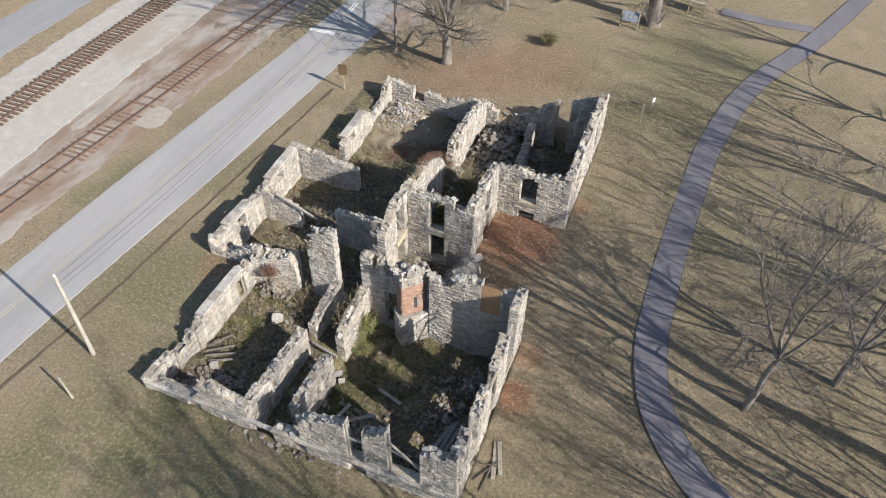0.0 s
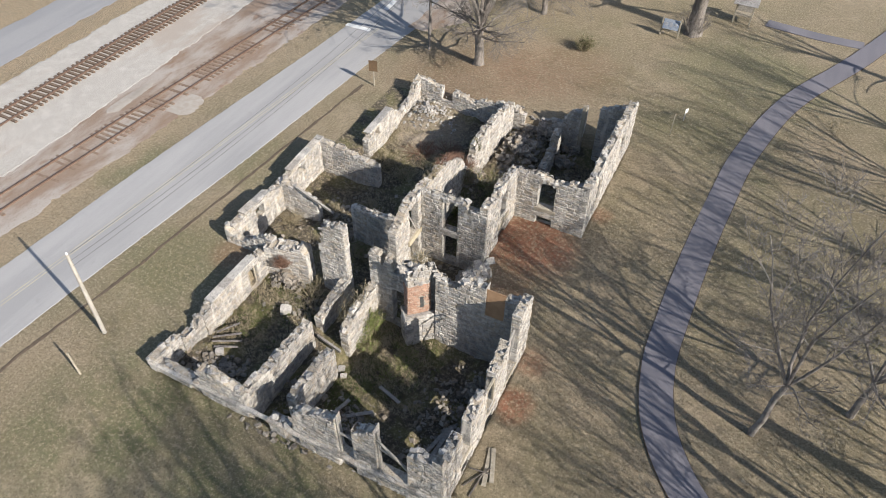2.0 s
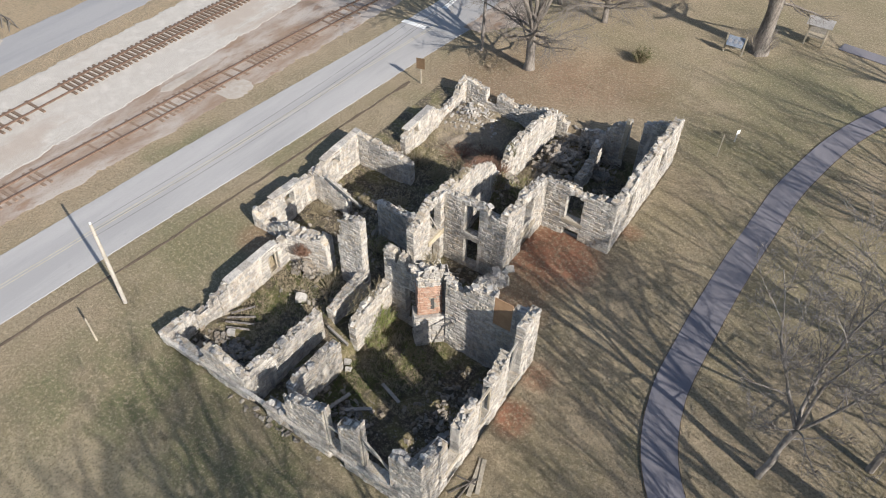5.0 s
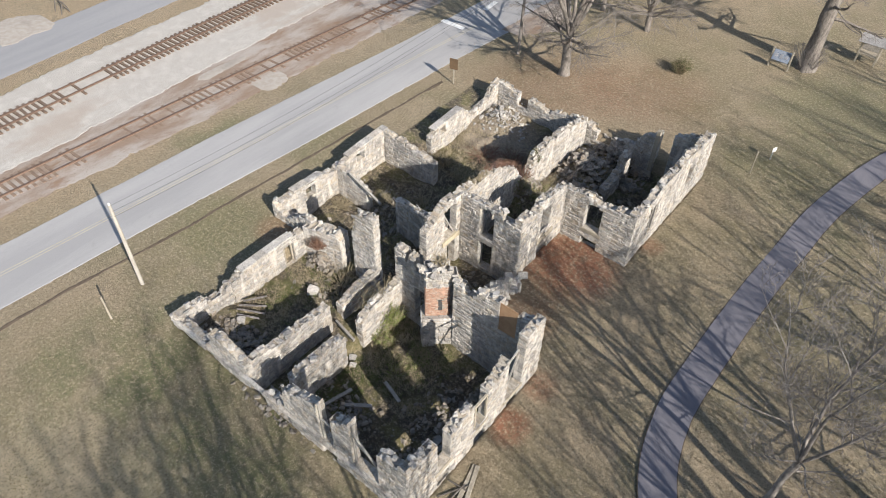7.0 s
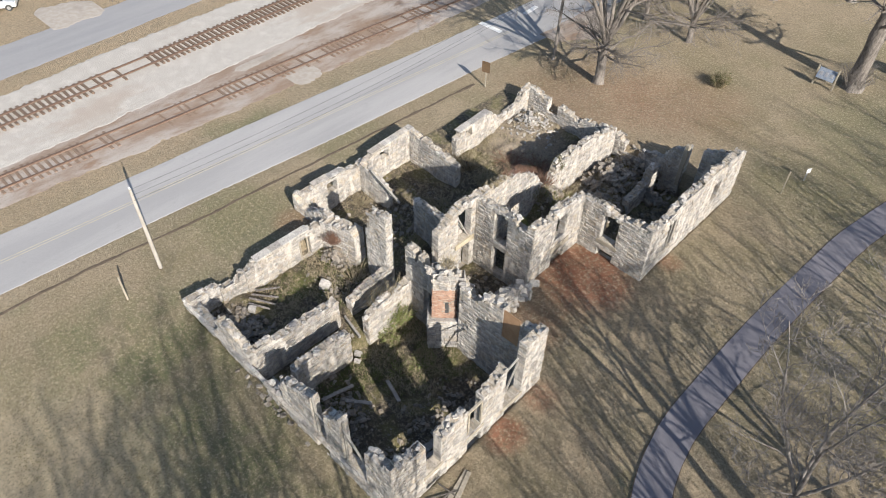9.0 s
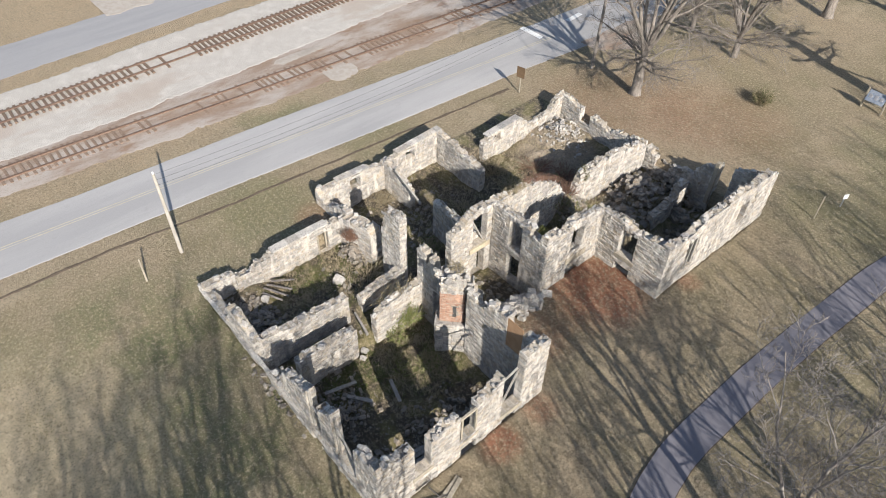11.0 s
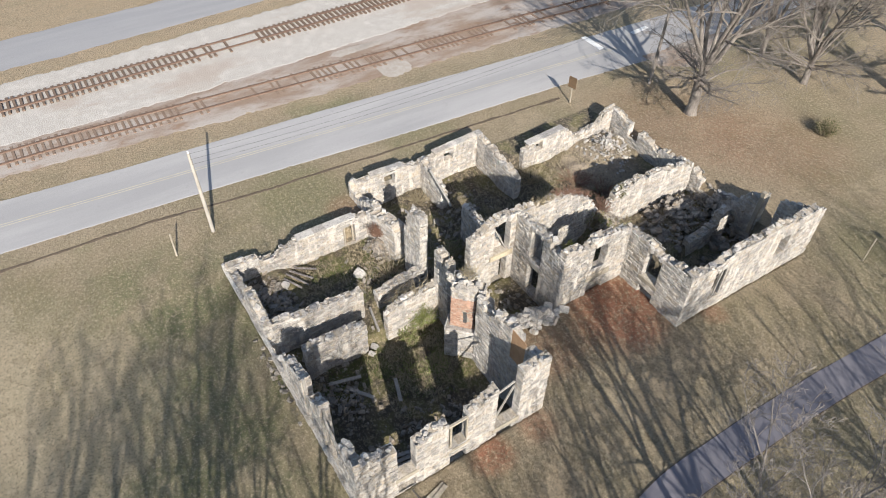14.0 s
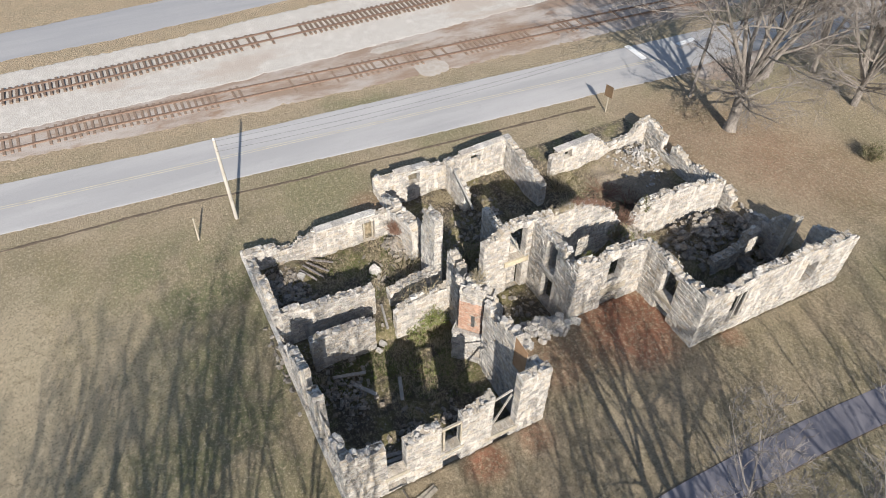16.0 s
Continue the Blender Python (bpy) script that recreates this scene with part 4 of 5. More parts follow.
for k, (x0, y0, x1, y1) in enumerate(((-3.95, 19.1, -3.45, 17.0), (-3.8, 19.1, -3.15, 17.3))):
    timber("weathered plank dropped beside the wall", (x0, y0, lawn_height(x0, y0) + 0.05 + 0.05 * k), (x1, y1, lawn_height(x1, y1) + 0.08 + 0.05 * k), 0.24, 0.05, WOOD, "plank")
for x0, y0, x1, y1 in ((-4.4, 16.6, -3.5, 18.0), (-3.9, 16.2, -3.7, 17.9), (-4.5, 17.6, -3.4, 17.7)):
    timber("thin dark stick dropped beside the wall", (x0, y0, lawn_height(x0, y0) + 0.05), (x1, y1, lawn_height(x1, y1) + 0.12), 0.07, 0.06, BARK_DARK, "stick")
for k, (x0, y0, x1, y1) in enumerate(((-22.0, 18.6, -20.7, 19.7), (-21.8, 18.3, -20.3, 19.2), (-21.4, 18.0, -20.2, 18.7), (-21.9, 18.9, -21.2, 20.2))):
    timber("weathered plank in a heap on the room floor", (x0, y0, -0.8 + 0.06 * k), (x1, y1, -0.95 + 0.06 * k), 0.13, 0.06, BARK, "plank")
board = part("plywood_board", box_bm(1.12, 0.04, 2.15, Matrix.Identity(4), 0.006), PLY, None)
board.location = (-6.62, 25.28, 3.3)
tagged(board, "brown plywood sheet closing a window opening", "board")


# ---- rubble ----
def rubble(name, label, at, n, sx, sy, height, lo, hi, seed, limit=40, material=RUBBLE, few=2.6):
    """A heap of broken stones that follows a mound: many small ones and a few large."""
    rnd = random.Random(seed)
    thing = empty(name, at)
    tagged(thing, label, "rubble")
    pile = Pile(CHUNKS, RUBBLE_DATA if material is RUBBLE else CHUNK_DATA, "stone", limit)
    for k in range(n):
        u, v = max(-1, min(1, rnd.gauss(0, 0.45))), max(-1, min(1, rnd.gauss(0, 0.45)))
        x, y = at[0] + u * sx, at[1] + v * sy
        d = lo + (hi - lo) * rnd.random() ** few
        z = ground_height(x, y) + height * math.exp(-2.2 * (u * u + v * v)) * rnd.uniform(0.5, 1.0) + d * 0.08
        m = Matrix.Translation((x, y, z)) @ Euler((rnd.uniform(-0.7, 0.7), rnd.uniform(-0.7, 0.7), rnd.uniform(0, 6.3))).to_matrix().to_4x4()
        pile.add(m @ Matrix.Diagonal((d * rnd.uniform(0.9, 1.8), d * rnd.uniform(0.7, 1.1), d * rnd.uniform(0.35, 0.75), 1)))
    pile.make(thing, material, "loose_stone", at)
    return thing


RUBBLE_DATA = shared_data("stone", CHUNKS, RUBBLE)
rubble("rubble_heap", "long heap of pale tumbled wall blocks between the wings", (-10.0, 28.9, 0), 240, 1.1, 2.2, 1.1, 0.28, 0.52, 1, 150, STONE, 1.2)
rubble("rubble_heap", "tumbled wall blocks at the foot of a wall", (-10.0, 26.6, 0), 110, 1.3, 0.8, 1.5, 0.22, 0.5, 2, 60, STONE, 1.4)
rubble("rubble_heap", "pale stone heap against the inner wall", (-6.3, 22.4, 0), 160, 0.9, 1.1, 2.3, 0.1, 0.42, 3)
rubble("rubble_scatter", "dark broken stones over the hall floor", (-7.4, 20.0, 0), 420, 2.2, 4.6, 0.1, 0.05, 0.3, 4)
rubble("rubble_scatter", "broken stones over the hall floor", (-12.0, 17.4, 0), 380, 2.2, 2.0, 0.2, 0.05, 0.32, 5)
rubble("rubble_scatter", "broken stones over the front room floor", (-20.2, 16.8, 0), 420, 2.3, 1.4, 0.25, 0.05, 0.36, 6)
rubble("rubble_scatter", "stones strewn over the weedy room floor", (-19.0, 22.8, 0), 110, 2.2, 2.0, 0.1, 0.05, 0.3, 7)
rubble("rubble_heap", "rubble heap under the ragged front wall", (-20.9, 24.7, 0), 260, 1.2, 0.8, 0.9, 0.08, 0.4, 8)
rubble("rubble_heap", "pale rubble slope in the corner room", (-20.8, 45.2, 0), 420, 2.5, 2.0, 0.25, 0.04, 0.32, 9, 40, STONE, 3.2)
rubble("rubble_heap", "rubble heap over the broken spine wall", (-14.2, 38.3, 0), 300, 1.5, 1.4, 0.2, 0.05, 0.36, 10)
rubble("rubble_heap", "jumbled rubble in the narrow north room", (-12.2, 43.6, 0), 480, 2.1, 3.4, 0.45, 0.06, 0.5, 11, 60)
rubble("rubble_heap", "rubble heap against the north wall", (-11.0, 46.6, 0), 280, 2.6, 0.8, 1.2, 0.08, 0.42, 12)
rubble("rubble_scatter", "dark stones over the wing floor", (-7.4, 41.4, 0), 260, 2.0, 4.6, 0.1, 0.05, 0.32, 13)
rubble("rubble_heap", "mossy stone heap by the inner pier", (-9.2, 45.2, 0), 110, 0.9, 0.8, 0.7, 0.1, 0.6, 14)
rubble("rubble_scatter", "stones and soil over the middle room", (-20.0, 31.2, 0), 420, 4.8, 4.2, 0.15, 0.05, 0.32, 15)
rubble("rubble_heap", "rubble heap beneath the ragged return wall", (-23.8, 25.9, 0), 220, 1.5, 0.8, 0.8, 0.08, 0.4, 16)
rubble("rubble_scatter", "fallen stones along the outer wall foot", (-14.5, 14.55, 0), 60, 3.6, 0.3, 0.05, 0.05, 0.3, 17, 20)
rubble("rubble_scatter", "stones in the corridor between partitions", (-15.6, 18.5, 0), 120, 0.8, 3.2, 0.1, 0.05, 0.34, 18)
rubble("rubble_scatter", "stones on the hollow floor between wings", (-12.4, 28.2, 0), 160, 1.6, 2.2, 0.1, 0.05, 0.32, 19)
for x, y, d in ((-19.4, 22.4, 0.75), (-14.3, 20.7, 0.45), (-13.9, 20.3, 0.4), (-20.9, 17.9, 0.5)):
    ob = new("boulder", CHUNK_DATA[int(d * 10)])
    ob.matrix_world = pose(x, y, ground_height(x, y) + d * 0.3, 8, 5, 30) @ Matrix.Diagonal((d, d * 0.8, d * 0.75, 1))
    tagged(ob, "single pale limestone block on the room floor", "stone block")


# ---- trees ----
def tube(verts, faces, pts, radii, sides):
    o = len(verts)
    for k, (p, r) in enumerate(zip(pts, radii)):
        d = (pts[min(k + 1, len(pts) - 1)] - pts[max(k - 1, 0)]).normalized()
        u = d.cross(Vector((0.31, 0.17, 0.93)) if abs(d.z) < 0.9 else Vector((1, 0, 0))).normalized()
        v = d.cross(u)
        for i in range(sides):
            w = 2 * math.pi * i / sides
            verts.append(p + (u * math.cos(w) + v * math.sin(w)) * r)
        if k:
            b = o + k * sides
            faces.extend([(b - sides + i, b - sides + (i + 1) % sides, b + (i + 1) % sides, b + i) for i in range(sides)])


def bare_tree(name, label, at, height, radius, seed, material, forks=3, spread=0.4, clear=0.3, lean=(0, 0), counts=(6, 6, 5, 3), droop=0.0, low=4):
    """A leafless tree: a flared trunk that forks into long ascending limbs with branches and twigs."""
    rnd = random.Random(seed)
    thing = empty(name, at)
    tagged(thing, label, "tree", "winter trees")
    trunk_v, trunk_f, crown_v, crown_f = [], [], [], []

    def grow(p, d, length, r, level):
        n = (8, 6, 5, 4, 3)[level]
        pts, radii = [p.copy()], [r]
        way = d.copy()
        for k in range(n):
            bend = (0.08, 0.17, 0.22, 0.24, 0.24)[level]
            way = (way + Vector((rnd.gauss(0, bend), rnd.gauss(0, bend), rnd.gauss(0.05, bend * 0.7) - droop * level * 0.07))).normalized()
            pts.append(pts[-1] + way * length / n)
            radii.append(max(0.007, r * (1 - 0.8 * (k + 1) / n)))
        if level == 0:
            v, f = [], []
            tube(v, f, pts, radii, 8)
            mesh_object("limb", v, f, material, thing, True)
        else:
            tube(crown_v, crown_f, pts, radii, (0, 5, 4, 3, 3)[level])
        if level >= len(counts):
            return
        for k in range(counts[level]):
            f = (0.22 + 0.76 * (k + rnd.uniform(0.1, 0.9)) / counts[level])
            i = min(n - 1, int(f * n))
            q = pts[i].lerp(pts[i + 1], f * n - i)
            along = (pts[i + 1] - pts[i]).normalized()
            side = Vector((rnd.gauss(0, 1), rnd.gauss(0, 1), rnd.gauss(0, 0.7)))
            side = (side - along * side.dot(along)).normalized()
            ang = rnd.uniform(0.45, 0.95)
            nd = (along * math.cos(ang) + side * math.sin(ang) + Vector((0, 0, 0.12 - droop * 0.2))).normalized()
            grow(q, nd, length * rnd.uniform(0.34, 0.58) * (1.15 - 0.55 * f), max(0.008, radii[i] * rnd.uniform(0.42, 0.62)), level + 1)

    h0 = height * clear
    pts, radii = [], []
    for k in range(9):
        f = k / 8
        pts.append(Vector((lean[0] * f * h0 + 0.05 * h0 * noise.noise((f * 2, seed, 0)), lean[1] * f * h0 + 0.05 * h0 * noise.noise((f * 2, seed, 7)), -0.3 + (h0 + 0.3) * f)))
        flare = 0.6 if radius > 0.35 else 0.22
        radii.append(radius * (1 + flare - flare * min(1, f * 4.5) - 0.2 * f))
    tube(trunk_v, trunk_f, pts, radii, 16)
    for v in trunk_v:
        c = 1 + (0.3 if radius > 0.35 else 0.14) * noise.noise((v.x * 4 / (radius + 0.3), v.y * 4 / (radius + 0.3), v.z * 0.5))
        v.x, v.y = v.x * c, v.y * c
    for k in range(forks):
        a = 2 * math.pi * (k + rnd.uniform(-0.25, 0.25)) / forks + seed
        sp = spread * (0.35 if k == 0 else rnd.uniform(0.8, 1.2))
        d = Vector((math.cos(a) * sp + lean[0], math.sin(a) * sp + lean[1], 1)).normalized()
        grow(pts[-1] - Vector((0, 0, 0.12)), d, (height - h0) * rnd.uniform(0.85, 1.05), radius * rnd.uniform(0.4, 0.56), 0)
    for k in range(low):                       # lower side branches
        a = rnd.uniform(0, 6.28)
        q = pts[rnd.randrange(5, 9)]
        grow(q, Vector((math.cos(a), math.sin(a), rnd.uniform(0.1, 0.6))).normalized(), (height - h0) * rnd.uniform(0.25, 0.42), radius * 0.26, 1)
    mesh_object("trunk", trunk_v, trunk_f, material, thing, True)
    mesh_object("crown", crown_v, crown_f, material, thing)
    return thing


def tree_at(x, y, *rest, name="bare_tree", label="leafless winter tree with grey bark on the lawn", **kw):
    return bare_tree(name, label, (x, y, lawn_height(x, y)), *rest, **kw)


tree_at(-20.3, 53.6, 19.0, 0.4, 3, BARK_MID, forks=8, spread=0.4, clear=0.2, droop=0.4, counts=(12, 9, 6, 3), low=13, label="pale grey leafless tree with many upright limbs")
tree_at(-4.2, 69.0, 22.0, 0.66, 8, BARK_MID, forks=6, spread=0.7, clear=0.36, counts=(8, 6, 5, 3), droop=0.3, low=8, label="huge old leafless tree with furrowed bark")
tree_at(8.1, 26.0, 14.0, 0.185, 11, BARK, forks=4, spread=0.38, clear=0.33, lean=(0.05, 0.0), counts=(9, 8, 6, 3), label="slender dark leafless tree by the footpath")
tree_at(12.7, 29.5, 14.0, 0.2, 15, BARK, forks=6, spread=0.5, clear=0.22, counts=(9, 7, 6, 3), low=4, label="dark leafless tree with forked trunk")
tree_at(-17.2, 80.5, 22.0, 0.5, 21, BARK_MID, forks=8, spread=0.95, clear=0.16, counts=(9, 7, 5, 3), droop=0.4)
tree_at(-23.5, 74.0, 16.0, 0.35, 25, BARK_MID, forks=6, spread=0.65, clear=0.15, counts=(8, 6, 5, 3))
tree_at(-11.0, 86.0, 18.0, 0.45, 31, BARK, forks=5, spread=0.55, clear=0.2)
for x, y, h, rad, sd in ((19.5, 24.0, 22.0, 0.36, 37), (17.2, 19.9, 17.0, 0.2, 41), (20.0, 20.4, 18.0, 0.22, 43), (22.0, 66.0, 17.0, 0.36, 53)):
    tree_at(x, y, h, rad, sd, BARK_DARK, forks=4, spread=0.26, clear=0.42, counts=(6, 4, 3), low=2, label="dark leafless tree standing beyond the footpath")
for x, y, h, rad, sd in ((21.0, 35.5, 16.0, 0.24, 45), (18.0, 41.5, 14.0, 0.2, 46), (24.0, 46.0, 17.0, 0.26, 47), (25.0, 31.0, 17.0, 0.26, 49), (20.5, 51.0, 14.0, 0.22, 55), (20.0, 58.5, 15.0, 0.24, 109), (16.5, 16.5, 13.0, 0.2, 57)):
    tree_at(x, y, h, rad, sd, BARK_DARK, forks=6, spread=0.45, clear=0.22, counts=(8, 6, 5), low=4, label="twiggy dark leafless tree beyond the footpath")
for x, y, h, rad, sd, forks, sp in ((10.0, 7.9, 18.0, 0.2, 59, 4, 0.24), (10.5, 4.7, 18.5, 0.2, 61, 5, 0.34), (10.2, 2.5, 20.0, 0.26, 67, 7, 0.34), (10.6, 0.3, 19.0, 0.24, 71, 7, 0.32), (10.0, -3.4, 18.0, 0.24, 73, 6, 0.36), (11.5, -7.0, 18.0, 0.24, 79, 6, 0.36), (13.5, 9.6, 17.5, 0.2, 107, 5, 0.3)):
    tree_at(x, y, h, rad, sd, BARK_DARK, forks=forks, spread=sp, clear=0.36, counts=(8, 6, 4), low=1, label="tall dark leafless tree on the south lawn")
for x, y, h, sd in ((22.0, 16.5, 15.0, 83), (26.0, 19.5, 16.0, 89), (27.0, 25.5, 16.0, 97)):
    tree_at(x, y, h, 0.2, sd, BARK, forks=6, spread=0.5, clear=0.2, counts=(8, 6, 5), low=4, label="twiggy grey leafless tree beyond the footpath")
tree_at(-18.6, 66.0, 17.0, 0.3, 101, BARK_MID, forks=8, spread=0.55, clear=0.12, counts=(11, 8, 6, 3), droop=0.4, low=12, label="pale twiggy leafless tree with spreading limbs")
tree_at(-24.0, 67.0, 15.0, 0.26, 103, BARK_MID, forks=7, spread=0.5, clear=0.14, counts=(10, 7, 6, 3), droop=0.3, low=8, label="pale twiggy leafless tree with spreading limbs")


# ---- shrubs and weeds ----
def shrub(label, at, r, h, n, material, seed, leaves=0, leaf_material=None, name="shrub", splay=1.0):
    rnd = random.Random(seed)
    thing = empty(name, at)
    tagged(thing, label, "shrub")
    v, f, lv, lf = [], [], [], []
    for k in range(n):
        a, q = rnd.uniform(0, 6.28), rnd.random() ** 0.6
        p = Vector((math.cos(a) * r * 0.35 * q, math.sin(a) * r * 0.35 * q, -0.05))
        tip = Vector((math.cos(a) * r * q * splay, math.sin(a) * r * q * splay, h * rnd.uniform(0.5, 1.0) * (1 - 0.35 * q)))
        pts = [p, p.lerp(tip, 0.4) + Vector((rnd.gauss(0, 0.06), rnd.gauss(0, 0.06), 0.08 * h)), p.lerp(tip, 0.75) + Vector((rnd.gauss(0, 0.08), rnd.gauss(0, 0.08), 0.06 * h)), tip]
        tube(v, f, pts, [0.018, 0.013, 0.009, 0.004], 3)
        for s in range(2):
            b = pts[2 if s else 1]
            e = b + Vector((rnd.gauss(0, 0.2), rnd.gauss(0, 0.2), rnd.uniform(0.05, 0.3))) * h * 0.6
            tube(v, f, [b, b.lerp(e, 0.5) + Vector((0, 0, 0.03)), e], [0.009, 0.007, 0.003], 3)
        for s in range(leaves):
            c = pts[1].lerp(tip, rnd.random()) + Vector((rnd.gauss(0, 0.09), rnd.gauss(0, 0.09), rnd.gauss(0, 0.09)))
            u = Vector((rnd.gauss(0, 1), rnd.gauss(0, 1), rnd.gauss(0, 1))).normalized()
            w = u.cross(Vector((0.3, 0.5, 0.8))).normalized()
            g = rnd.uniform(0.03, 0.075)
            o = len(lv)
            lv.extend([c - u * g, c + w * g * 0.6, c + u * g, c - w * g * 0.6])
            lf.append((o, o + 1, o + 2, o + 3))
    mesh_object("branchwork", v, f, material, thing)
    if leaves:
        mesh_object("foliage", lv, lf, leaf_material, thing)
    return thing


def at_ground(x, y, dz=0.0):
    return (x, y, ground_height(x, y) + dz)


BARE, VINE, DRYB = "leafless scrub of thin pale stems", "green leafy vine climbing a stone partition", "dry brown brush growing from the rubble"
shrub(VINE, at_ground(-14.1, 24.0, 0.2), 1.0, 2.4, 46, DRY, 1, 26, GREEN)
shrub(VINE, at_ground(-13.8, 23.0), 0.9, 1.4, 36, DRY, 2, 14, GREEN)
shrub(BARE, (-14.7, 24.0, 0.9), 1.0, 1.7, 18, DRY, 3)
shrub(BARE, (-15.0, 23.0, 0.2), 1.2, 2.0, 22, DRY, 4)
shrub(BARE, at_ground(-18.6, 24.2), 1.5, 1.5, 46, DRY, 5)
shrub(BARE, at_ground(-17.9, 23.2), 1.1, 1.2, 30, DRY, 6)
shrub(BARE, at_ground(-15.6, 24.4), 1.0, 2.0, 30, DRY, 7)
shrub(DRYB, (-21.0, 24.65, 0.3), 0.8, 1.0, 150, RED_DRY, 8)
shrub(DRYB, (-11.5, 25.5, 4.35), 0.8, 0.75, 70, DRY, 9)
shrub(DRYB, at_ground(-14.4, 38.2), 1.1, 1.4, 80, RED_DRY, 10)
shrub(DRYB, at_ground(-14.0, 37.4), 1.0, 1.6, 60, DRY, 11, 4, GREEN)
shrub("small ragged evergreen sprouting from the wall", (-14.4, 39.8, 1.4), 0.45, 1.5, 50, DRY, 12, 30, NEEDLE)
shrub("small ragged evergreen sprouting in the room", at_ground(-13.4, 35.0), 0.5, 1.8, 40, DRY, 13, 26, GREEN)
shrub(DRYB, at_ground(-12.6, 38.6), 1.5, 1.3, 90, DRY, 14, 5, GREEN)
shrub(DRYB, at_ground(-11.6, 37.4), 1.3, 1.2, 80, DRY, 15, 5, GREEN)
shrub(DRYB, at_ground(-13.2, 40.4), 1.2, 1.0, 60, DRY, 16)
shrub(BARE, at_ground(-19.7, 33.4), 1.3, 1.2, 60, DRY, 17)
shrub(BARE, at_ground(-22.0, 31.8), 0.9, 1.1, 50, DRY, 18)
shrub(DRYB, at_ground(-24.1, 29.6), 1.2, 0.8, 110, DRY, 19)
shrub(DRYB, at_ground(-18.2, 28.8), 1.0, 1.4, 60, DRY, 20, 4, GREEN)
shrub(DRYB, at_ground(-19.5, 40.8), 1.8, 0.7, 160, RED_DRY, 21)
shrub(DRYB, at_ground(-17.3, 41.6), 1.6, 0.7, 130, RED_DRY, 22)
shrub(BARE, at_ground(-21.4, 38.2), 1.6, 1.1, 120, DRY, 23)
shrub(BARE, at_ground(-19.2, 37.6), 1.5, 1.0, 90, DRY, 24)
for k in range(9):
    shrub(DRYB, (-14.4 + random.uniform(-0.15, 0.15), 31.6 + k * 0.62, 4.3 - max(0, k - 5) * 0.35), 0.45, 0.5, 34, RED_DRY if k > 3 else DRY, 40 + k)
shrub("tangle of bare climbing stems round a trunk", at_ground(-4.2, 69.0), 2.0, 3.4, 130, BARK, 74, name="climber")
shrub("low dark green conifer bush on the lawn", at_ground(-12.6, 60.9), 1.15, 1.7, 120, DRY, 70, 12, NEEDLE, "conifer_bush")
shrub(BARE, at_ground(-11.6, 21.6), 0.9, 0.8, 50, DRY, 71, 4, GREEN)
shrub(BARE, at_ground(-11.2, 23.2), 0.9, 0.7, 50, DRY, 72, 6, GREEN)
shrub(BARE, at_ground(-13.3, 16.3), 0.6, 0.9, 40, DRY, 73)


def weeds(name, label, areas, n, h, material, seed):
    """Blades of rough grass over stretches of the rooms."""
    rnd = random.Random(seed)
    v, f = [], []
    for k in range(n):
        x0, x1, y0, y1 = rnd.choice(areas)
        x, y = rnd.uniform(x0, x1), rnd.uniform(y0, y1)
        if noise.noise((x * 0.8, y * 0.8, seed)) < -0.12:
            continue
        z = ground_height(x, y) - 0.02
        for b in range(3):
            a, t = rnd.uniform(0, 6.28), rnd.uniform(0.5, 1.0) * h
            d = Vector((math.cos(a), math.sin(a), 0))
            s = Vector((-d.y, d.x, 0)) * 0.016
            p = Vector((x + rnd.gauss(0, 0.05), y + rnd.gauss(0, 0.05), z))
            o = len(v)
            v.extend([p - s, p + s, p + d * t * 0.35 + s * 0.7 + Vector((0, 0, t * 0.7)), p + d * t * 0.35 - s * 0.7 + Vector((0, 0, t * 0.7)), p + d * t * 0.9 + Vector((0, 0, t * 0.8))])
            f.extend([(o, o + 1, o + 2, o + 3), (o + 3, o + 2, o + 4)])
    return tagged(mesh_object(name, v, f, material), label, "weeds", kind="stuff")


weeds("rough_grass", "tan rough grass on the room floors", ((-22.3, -17.2, 18.5, 25.0), (-14.0, -9.0, 19.5, 25.0), (-25.0, -15.0, 26.0, 35.5), (-13.8, -10.2, 31.5, 46.0), (-22.5, -15.0, 36.6, 46.5), (-9.4, -5.4, 36.5, 46.5)), 9000, 0.27, DRY, 1)
weeds("green_weeds", "green low weeds on the room floors, toned darker for shade", ((-14.0, -9.0, 20.0, 25.0), (-22.3, -17.2, 19.5, 24.5), (-13.8, -10.2, 32.0, 40.0), (-14.2, -12.0, 16.0, 21.0)), 5500, 0.2, WEED_SHADED, 2)

# ---- pole, wires, posts and signs ----
pole = empty("utility_pole", (-27.3, 15.55, 0))
tagged(pole, "leaning pale wooden utility pole on the verge", "utility pole")
pv, pf = [], []
tube(pv, pf, [Vector((0.105 * z, -0.035 * z, z)) for z in (-0.3, 0, 1, 3, 5, 7.1)], [0.135, 0.13, 0.125, 0.118, 0.105, 0.09], 10)
pf.append(tuple(range(len(pv) - 10, len(pv))))
mesh_object("shaft", pv, pf, POLE, pole)
part("insulator", box_bm(0.1, 0.1, 0.16, Matrix.Translation((0.75, -0.25, 7.17)), 0.02), WHITE, pole)
far_pole = empty("utility_pole", (-25.6, 54.2, 0))
tagged(far_pole, "dark wooden utility pole beside the side street", "utility pole")
pv, pf = [], []
tube(pv, pf, [Vector((0.03 * z, 0, z)) for z in (-0.3, 0, 3, 6, 9.0)], [0.15, 0.15, 0.14, 0.125, 0.11], 10)
mesh_object("shaft", pv, pf, BARK, far_pole)
